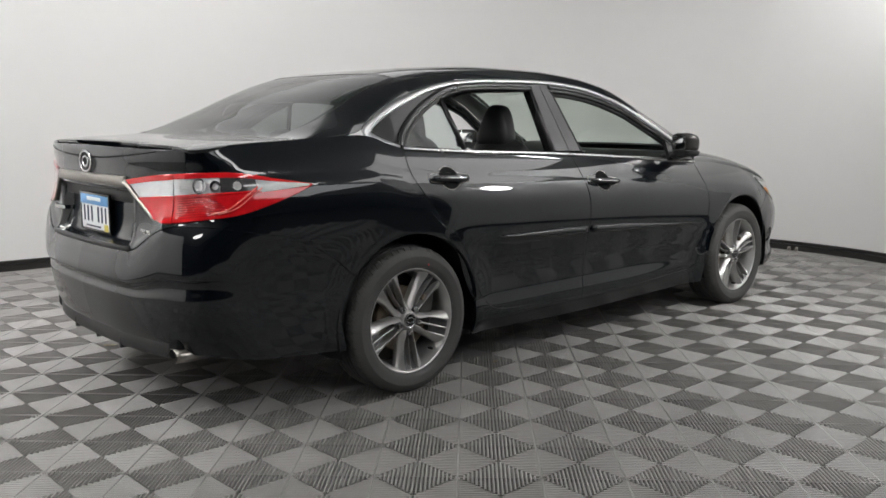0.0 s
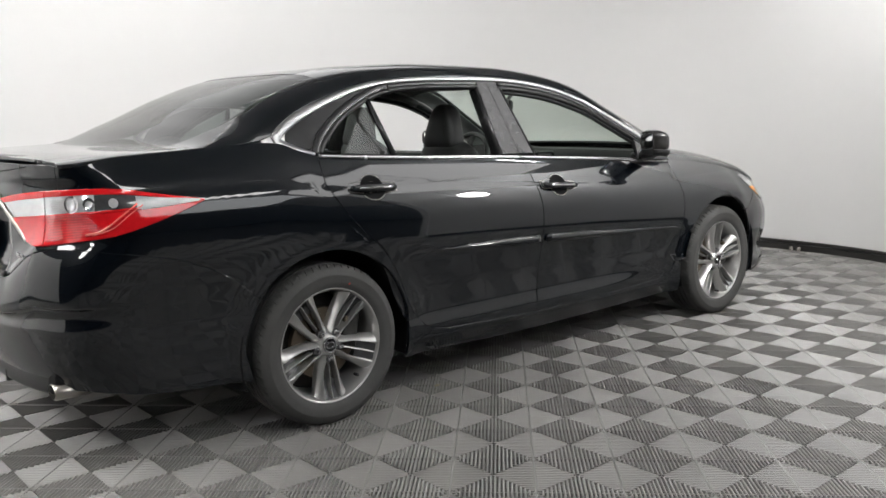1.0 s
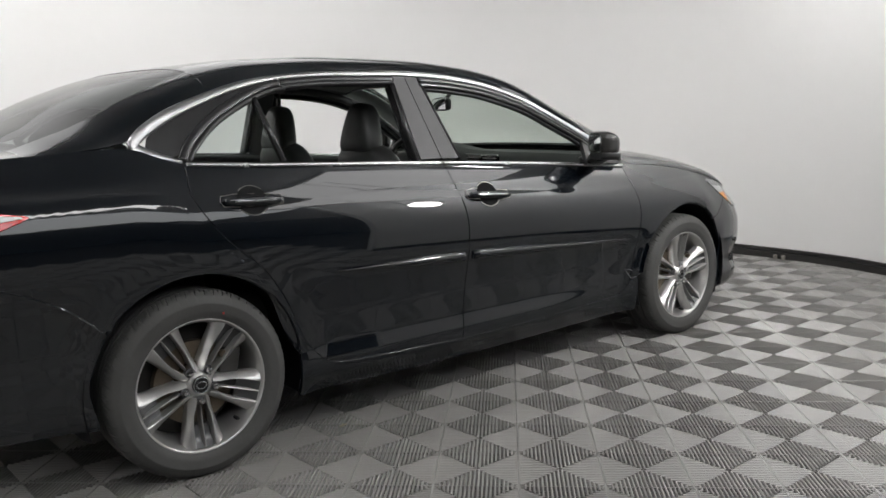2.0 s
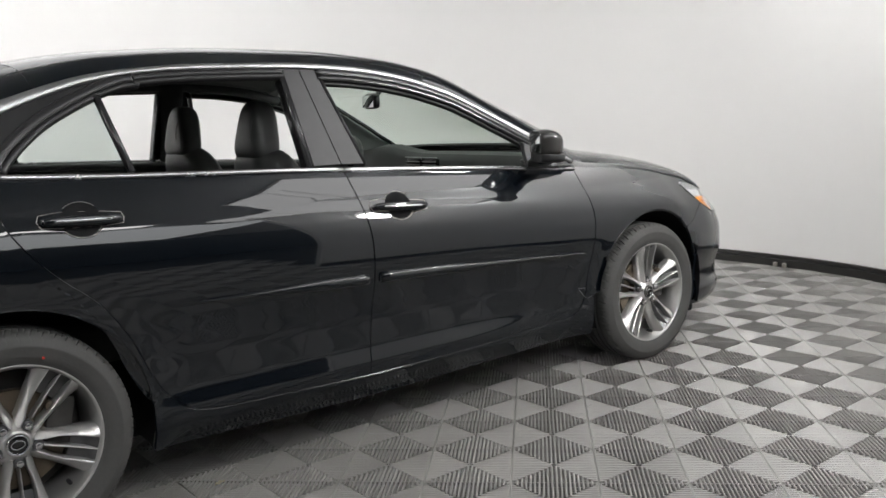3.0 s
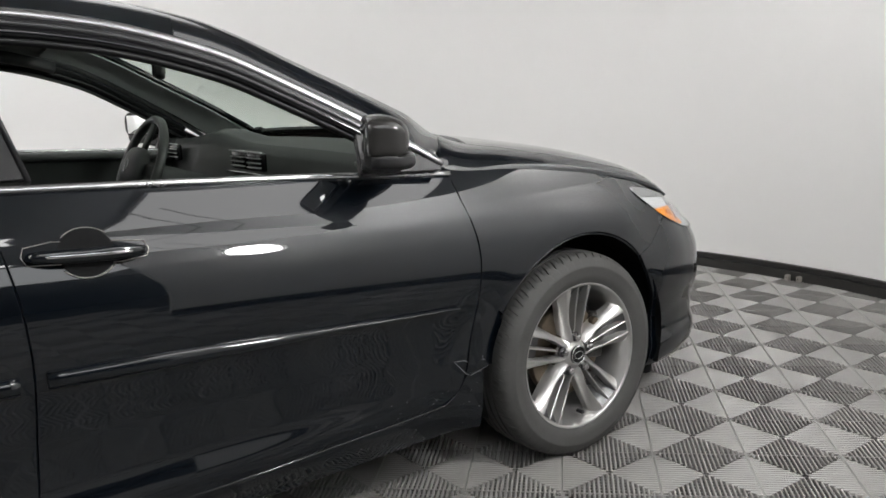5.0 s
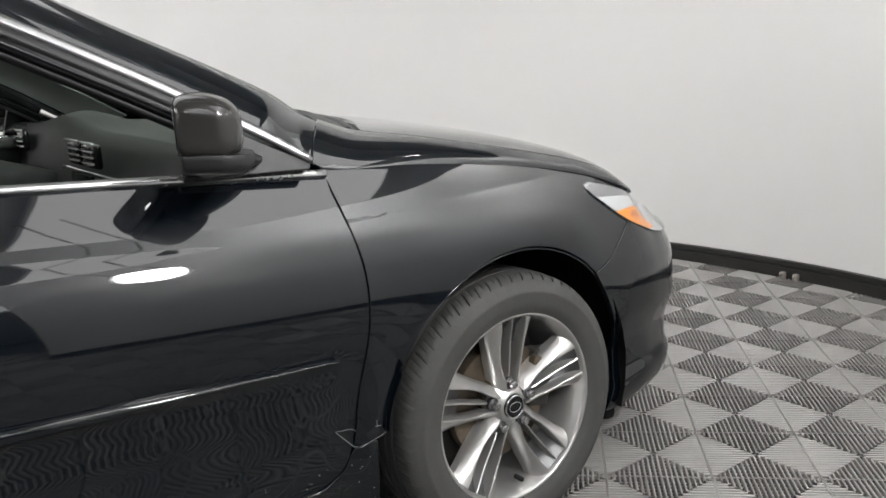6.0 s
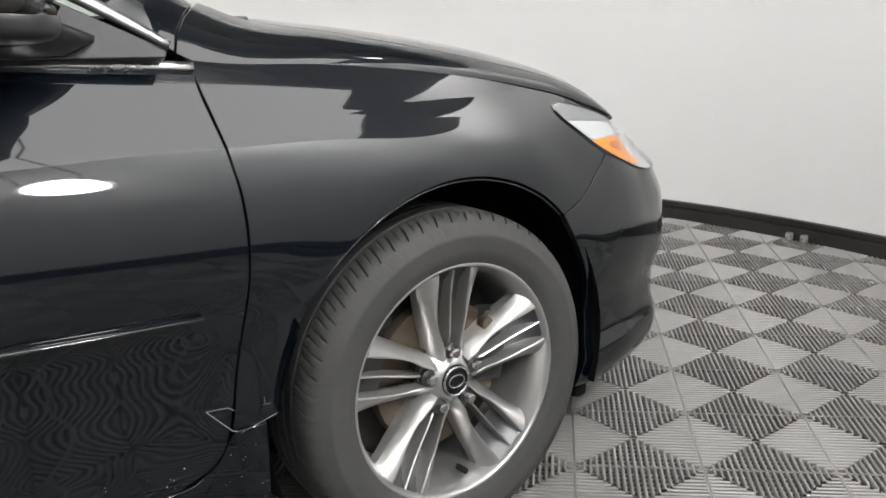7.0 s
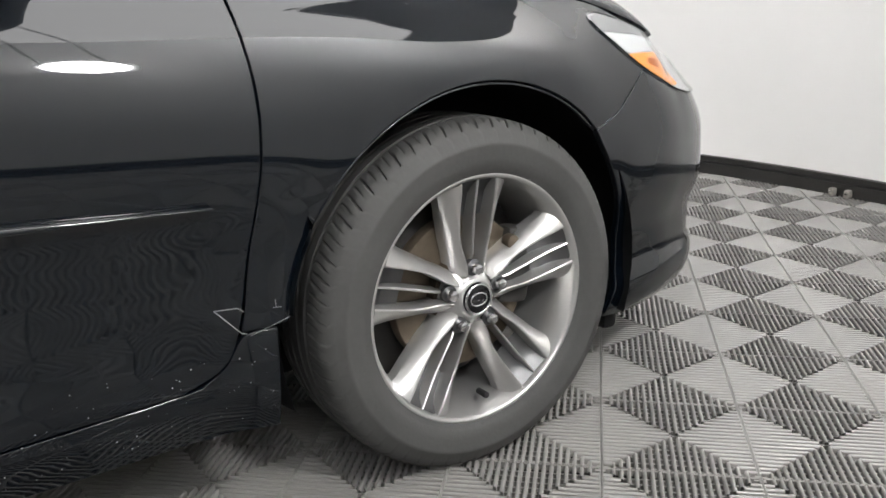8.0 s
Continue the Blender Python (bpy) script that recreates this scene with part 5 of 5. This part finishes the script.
# ---- inside the car
full_top("headlining", -0.05, XF0 - 0.06, 0.93, 30, 16, M_lining, label="grey cloth headlining", out=-0.045)
for sgn in (1, -1):
    g = upper(np.linspace(XF0 - 0.05, 2.33, 24)[:, None], np.linspace(0.85, 0.985, 8)[None, :], -0.028)
    g2 = g if sgn > 0 else mirrored(g)
    skin("pillar_trim", g2, sgn < 0, M_lining, car, 0.006, "grey inner pillar trim")
    g = upper(np.linspace(-0.50, XR1, 24)[:, None], np.linspace(0.78, 0.985, 8)[None, :], -0.03)
    g2 = g if sgn > 0 else mirrored(g)
    skin("pillar_trim", g2, sgn < 0, M_lining, car, 0.006)
    q = side(np.array([1.14, 1.12, 1.10, 1.085]), np.array([0.98, 1.15, 1.28, 1.38]), -0.045) * np.array([1, sgn, 1])
    v, f = sweep(q, (1, 0, 0), (0.13, 0.11, 0.10, 0.12), 0.04)
    mesh_ob("pillar_trim", v, f, M_dash, car)
    q = side(np.linspace(0.42, 1.66, 20), rail_z(np.linspace(0.42, 1.66, 20)) - 0.035, -0.04) * np.array([1, sgn, 1])
    v, f = sweep(q, (0, 0.4, 0.9), 0.04, 0.03)
    mesh_ob("roof_edge_trim", v, f, M_dash, car)
part("parcel_shelf", box_bm((0.42, 1.25, 0.03), (-0.33, 0, 1.045), 0.01), M_dash, car)


def soft_box(size, at, rot, power=3.2, taper=0.0, bend=0.0):
    bm = bmesh.new()
    bmesh.ops.create_cube(bm, size=2)
    bmesh.ops.subdivide_edges(bm, edges=bm.edges[:], cuts=9, use_grid_fill=True)
    for v in bm.verts:
        c = v.co
        k = (abs(c.x) ** power + abs(c.y) ** power + abs(c.z) ** power) ** (1 / power)
        c = c / k
        t = 1 - taper * (c.z * 0.5 + 0.5)
        v.co = Vector((c.x * size[0] / 2 + bend * c.y * c.y, c.y * size[1] / 2 * t, c.z * size[2] / 2))
    bmesh.ops.transform(bm, matrix=Matrix.Translation(at) @ rot, verts=bm.verts)
    return bm


def front_seat(y):
    tilt = Matrix.Rotation(radians(-15), 4, "Y")
    s = part("seat", soft_box((0.52, 0.50, 0.17), (1.33, y, 0.55), Matrix.Rotation(radians(-6), 4, "Y")), M_leather, car, "black leather front seat")
    part("backrest", soft_box((0.16, 0.50, 0.66), (1.12, y, 0.775), tilt, 3.6, 0.18, 0.03), M_leather, s)
    h = part("head_restraint", soft_box((0.115, 0.29, 0.235), (1.050, y, 1.158), Matrix.Rotation(radians(7), 4, "Y"), 3.6, 0.62, 0.0), M_leather, s, "black leather head restraint")
    for dy in (-0.065, 0.065):
        v, f = sweep([(1.075, y + dy, 1.10), (1.09, y + dy, 1.01)], (1, 0, 0), 0.011, 0.011)
        mesh_ob("post", v, f, M_chrome, h)
    # stitched seam down the back
    q = [(1.050 + 0.0585 * math.cos(t) + 0.012 * math.sin(t), y - 0.06, 1.158 + 0.1 * math.sin(t)) for t in np.linspace(1.75, 4.4, 14)]
    v, f = sweep(q, (0, 1, 0), 0.003, 0.003)
    mesh_ob("stitching", v, f, M_dash, h)
    return s


front_seat(-0.37)
front_seat(0.37)
b = part("rear_bench", soft_box((0.52, 1.32, 0.2), (0.30, 0, 0.52), Matrix.Identity(4), 5), M_leather, car, "black leather rear bench")
part("bench_back", soft_box((0.2, 1.30, 0.62), (0.02, 0, 0.80), Matrix.Rotation(radians(-20), 4, "Y"), 5), M_leather, b)
for y in (-0.40, 0.0, 0.40):
    part("head_restraint", soft_box((0.10, 0.25, 0.12), (-0.075, y, 1.085), Matrix.Rotation(radians(-14), 4, "Y"), 3.0, 0.15), M_leather, b)

# dashboard: a lofted top with an instrument hood, vents and a screen
n, m = 26, 40
g = np.zeros((n, m, 3))
for i, u in enumerate(np.linspace(0, 1, n)):
    for j, y in enumerate(np.linspace(-0.73, 0.73, m)):
        hoodb = 0.045 * math.exp(-((y - 0.37) / 0.19) ** 2) * math.exp(-((u - 0.30) / 0.22) ** 2)
        x = 2.06 + 0.46 * u + 0.02 * math.cos(y * 2) - 0.12 * (abs(y) / 0.73) ** 3 * u
        z = 0.72 + 0.285 * min(1, u / 0.16) ** 0.5 - 0.012 * u + hoodb
        g[i, j] = (x, y, z)
dash = skin("dashboard", g, False, M_dash, car, 0.02, "dark grey soft dashboard with air vents")
for y in (-0.11, 0.02, 0.66):
    v = part("air_vent", box_bm((0.02, 0.118, 0.062), (2.082, y, 0.957), 0.008, None), M_gloss_black, dash)
    part("vent_rim", box_bm((0.008, 0.124, 0.006), (2.070, y, 0.990), 0.002), M_lampgrey, v)
    for k in range(3):
        part("vent_slat", box_bm((0.01, 0.10, 0.004), (2.070, y, 0.940 + 0.015 * k), 0.001), M_lampgrey, v)
v, f = sweep(polyline([(2.075, -0.70, 0.915), (2.065, -0.3, 0.918), (2.065, 0.1, 0.918)], 20), (0, 0, 1), 0.012, 0.01)
mesh_ob("bright_line", v, f, M_chrome, dash)
part("screen", box_bm((0.012, 0.18, 0.10), (2.072, -0.04, 0.86), 0.004), M_gloss_black, dash)

# steering wheel
SW = Matrix.Translation((1.85, 0.37, 0.925)) @ Matrix.Rotation(radians(-66), 4, "Y")
pts = [(0.186 * math.cos(t), 0.186 * math.sin(t), 0) for t in np.linspace(0, 2 * math.pi, 49)]
v, f = sweep(pts, (0, 0, 1), 0.032, 0.028, False, 0.4)
sw = mesh_ob("steering_wheel", [SW @ Vector(q) for q in v], f, M_leather, car, "black leather steering wheel")
bm = soft_box((0.15, 0.17, 0.06), (0, 0, 0.02), Matrix.Identity(4), 3)
bmesh.ops.transform(bm, matrix=SW, verts=bm.verts)
part("boss", bm, M_dash, sw)
for a in (0, 180, 270):
    t = radians(a + 90)
    v, f = sweep([(0.05 * math.cos(t), 0.05 * math.sin(t), 0.01), (0.18 * math.cos(t), 0.18 * math.sin(t), 0)], (-math.sin(t), math.cos(t), 0), 0.045, 0.014)
    mesh_ob("spoke", [SW @ Vector(q) for q in v], f, M_dash, sw)
pts = [(0.022 * math.cos(t), 0.016 * math.sin(t), 0.052) for t in np.linspace(0, 2 * math.pi, 25)]
v, f = sweep(pts, (0, 0, 1), 0.003, 0.004, False)
mesh_ob("boss_oval", [SW @ Vector(q) for q in v], f, M_chrome, sw)
v, f = sweep([(1.85, 0.37, 0.92), (2.12, 0.37, 0.83)], (0, 1, 0), 0.09, 0.08)
mesh_ob("column", v, f, M_dash, sw)

# inside mirror
rm = part("inside_mirror", soft_box((0.035, 0.235, 0.072), (1.83, 0.0, 1.268), Matrix.Rotation(radians(-20), 4, "Z"), 4), M_black, car, "black rear-view mirror")
v, f = sweep(polyline([(1.845, 0, 1.285), (1.88, 0, 1.315), (1.90, 0, 1.335)], 8), (0, 1, 0), 0.02, 0.018)
mesh_ob("stalk", v, f, M_black, rm)
bm = box_bm((0.002, 0.215, 0.055), (0, 0, 0), 0.0008)
bmesh.ops.transform(bm, matrix=Matrix.Translation((1.813, 0.008, 1.268)) @ Matrix.Rotation(radians(-20), 4, "Z"), verts=bm.verts)
part("mirror_glass", bm, M_chrome, rm)
# wipers at the foot of the windscreen
for y0, y1 in ((-0.62, -0.02), (0.08, 0.64)):
    x = np.linspace(2.30, 2.315, 12)
    q = []
    for t in np.linspace(0, 1, 14):
        y = y0 + (y1 - y0) * t
        p = upper(2.41 - 0.02 * t, abs(y) / float(rail_y(2.41)[0]), -0.010)
        q.append((p[0], y, p[2]))
    v, f = sweep(q, (1, 0, 0), 0.014, 0.012)
    mesh_ob("wiper", v, f, M_black, car, "black windscreen wiper")


# ---- scratches, chips and litter
def scratch(pts, w=0.0016):
    p = np.array(pts, float)
    q = sx(p[:, 0], p[:, 1], 0.0006)
    v, f = sweep(q, (0, 0, 1), w, 0.0008)
    mesh_ob("scratch", v, f, M_scratch, front_door[0], "pale scratch or seam line")


scratch([(2.283, 0.416), (2.318, 0.414), (2.328, 0.406)])
scratch([(2.283, 0.416), (2.322, 0.372), (2.33, 0.37)])
# this line stands for the seam between wing and sill
scratch([(2.335, 0.366), (2.372, 0.377), (2.398, 0.384)], 0.0012)
scratch([(2.372, 0.405), (2.386, 0.404)], 0.0012)
scratch([(2.376, 0.418), (2.377, 0.404)], 0.001)
for sgn in (1,):
    rnd = random.Random(4)
    vs, fs = [], []
    for i in range(60):
        x, z, s = rnd.uniform(1.95, 2.368), rnd.uniform(0.21, 0.345), rnd.uniform(0.0005, 0.0015)
        c = sx(x, z, 0.0012)[0]
        o = len(vs)
        vs += [c + np.array([-s, 0, -s * 0.7]), c + np.array([s, 0, -s * 0.6]), c + np.array([s * 0.7, 0, s]), c + np.array([-s * 0.6, 0, s * 0.8])]
        fs.append((o, o + 1, o + 2, o + 3))
    tagged(mesh_ob("stone_chips", vs, fs, M_scratch, sill[0]), "pale stone chips", kind="stuff")
part("paint_dot", disc_bm(0.004, -0.895, -0.892, 10, 0.0, (0.086, 0.566)), M_redpaint, car)

# clamps along the base rail
def rail_clamp(x, y, turn):
    e = part("rail_clamp", box_bm((0.026, 0.03, 0.034), (0, 0, 0.017), 0.006), M_clip, None)
    part("clamp_screw", disc_bm(0.005, -0.019, -0.013, 12, 0.001, (0.0, 0.02)), M_chrome, e)
    e.matrix_basis = pose(x, y, 0.0, 0, 0, turn)
    return tagged(e, "small grey clamp on the black base rail", "clamp", "rail clamps")


for y in (0.60, -0.035, -0.105, -0.65, 1.25, -1.35):
    rail_clamp(X1 - 0.075, y, -90)


def leaf(x, y, turn, size):
    bm = bmesh.new()
    n = 9
    top = [bm.verts.new((size * (i / (n - 1) - 0.5), size * 0.22 * math.sin(math.pi * i / (n - 1)) ** 0.7 + 0.002 * (i % 2), 0.002 + 0.006 * math.sin(i * 0.9) ** 2)) for i in range(n)]
    mid = [bm.verts.new((size * (i / (n - 1) - 0.5), 0, 0.001 + 0.002 * math.sin(i * 0.7) ** 2)) for i in range(n)]
    bot = [bm.verts.new((size * (i / (n - 1) - 0.5), -size * 0.2 * math.sin(math.pi * i / (n - 1)) ** 0.7, 0.002 + 0.005 * math.cos(i * 0.8) ** 2)) for i in range(n)]
    for a, b in ((mid, top), (bot, mid)):
        for i in range(n - 1):
            bm.faces.new((a[i], a[i + 1], b[i + 1], b[i]))
    bmesh.ops.solidify(bm, geom=bm.faces[:], thickness=0.0008)
    o = part("leaf", bm, M_leaf, None)
    o.matrix_basis = pose(x, y, 0.001, 0, 0, turn)
    return tagged(o, "small dry pale scrap lying on the tiles", "litter")


leaf(0.61, -0.80, 20, 0.045)
leaf(-0.69, 0.80, -30, 0.07)


# ---- floor tiles: each a square with four triangles of ribs, square to its edges; rounded on top
TILE = 0.2855
LAT_O, LAT_A = (3.1343, -0.8275), math.radians(0.86 - 45.0)


def tile_mesh(detail):
    """Verts and faces of one tile, centred, from -T/2 to T/2, top at z = 0."""
    T, n, g = TILE, 20, 0.0008
    half = T / 2 - g
    pitch = 2 * half / n
    v, f = [], []

    def bar(p, q, w, rows):
        p, q = np.array(p), np.array(q)
        t = (q - p) / np.linalg.norm(q - p)
        s = np.array([-t[1], t[0]]) * w / 2
        k, m = len(v), len(rows)
        for e in (p, q):
            for a, z in rows:
                v.append((*(e + s * a), z))
        for a in range(m - 1):
            f.append((k + a, k + a + 1, k + m + a + 1, k + m + a))

    # a rib is a rounded bar with straight flanks, open below; low cross bars tie the ribs together
    turns = (20, 45, 70, 90, 110, 135, 160) if detail else (35, 90, 145)
    rib = [(1.0, -0.017), (1.0, -0.0050)] + [(math.cos(radians(a)), -0.0050 + 0.0050 * math.sin(radians(a))) for a in turns] + [(-1.0, -0.0050), (-1.0, -0.017)]
    for turn in range(4):
        c, s = (1, 0, -1, 0)[turn], (0, 1, 0, -1)[turn]

        def rt(x, y):
            return (c * x - s * y, s * x + c * y)

        for i in range(n):
            x = -half + (i + 0.5) * pitch
            y1 = -abs(x) - 0.0015
            if y1 + half > 0.009:
                bar(rt(x, -half + 0.0015), rt(x, y1), pitch * 0.56, rib)
        for j in range(1, 8):
            y = -half + j * half / 7.6
            low = [(1.0, -0.017), (1.0, -0.0085), (-1.0, -0.0085), (-1.0, -0.017)] if detail else [(1.0, -0.0085), (-1.0, -0.0085)]
            bar(rt(-abs(y) + 0.002, y), rt(abs(y) - 0.002, y), 0.0046, low)
        bar(rt(-half, -half + 0.001), rt(half, -half + 0.001), 0.0024, [(1.0, -0.014), (1.0, -0.0012), (-1.0, -0.0012), (-1.0, -0.014)])
        bar(rt(-half, -half + 0.004), rt(-half + 0.011, -half + 0.004), 0.0075, [(1.0, -0.014), (1.0, -0.003), (-1.0, -0.003), (-1.0, -0.014)])
    return v, f


tv, tf = tile_mesh(True)
tile_data = bpy.data.meshes.new("floor_tile")
tile_data.from_pydata(tv, [], tf)
tile_data.materials.append(M_tile)
tile_data.polygons.foreach_set("use_smooth", [True] * len(tile_data.polygons))
tile_data.set_sharp_from_angle(angle=radians(70))
floor = tagged(new("floor"), "floor of grey ribbed interlocking plastic tiles", "floor", kind="structure")
lv, lf = tile_mesh(False)
lv, lf = np.array(lv), np.array(lf)
ca, sa = math.cos(LAT_A), math.sin(LAT_A)


def in_room(x, y):
    a = X1 - XM if x > XM else XM - X0
    return ((x - XM) / a) ** 2 + (y / Y1) ** 2 < 1.04 or (-5.6 < x < 2.25 and -4.6 < y < 0)


cells = []
for i in range(-42, 42):
    for j in range(-42, 42):
        u, w = (i + 0.5) * TILE, (j + 0.5) * TILE
        x, y = LAT_O[0] + u * ca - w * sa, LAT_O[1] + u * sa + w * ca
        if in_room(x, y):
            # the stretch beside the car, along which one walks
            near = math.hypot((x - 2.6) * 0.55, y + 1.7)
            cells.append((near, x, y))
cells.sort()
for near, x, y in cells[:300]:
    ob = new("tile", tile_data)
    ob.matrix_basis = pose(x, y, 0, 0, 0, math.degrees(LAT_A))
    ob.parent = floor
rest = cells[300:]
k = len(lv)
turned = np.stack([lv[:, 0] * ca - lv[:, 1] * sa, lv[:, 0] * sa + lv[:, 1] * ca, lv[:, 2]], 1)
allv = np.concatenate([turned + np.array([x, y, 0]) for _, x, y in rest])
allf = np.concatenate([lf + i * k for i in range(len(rest))])
me = bpy.data.meshes.new("far_tiles")
me.vertices.add(len(allv))
me.vertices.foreach_set("co", allv.ravel())
me.loops.add(allf.size)
me.loops.foreach_set("vertex_index", allf.ravel().astype(np.int32))
me.polygons.add(len(allf))
me.polygons.foreach_set("loop_start", np.arange(0, allf.size, 4, dtype=np.int32))
me.materials.append(M_tile)
me.polygons.foreach_set("use_smooth", [True] * len(me.polygons))
me.update(calc_edges=True)
me.set_sharp_from_angle(angle=radians(70))
far = tagged(new("far_tiles", me), "grey ribbed floor tiles further off", kind="stuff")
far.parent = floor
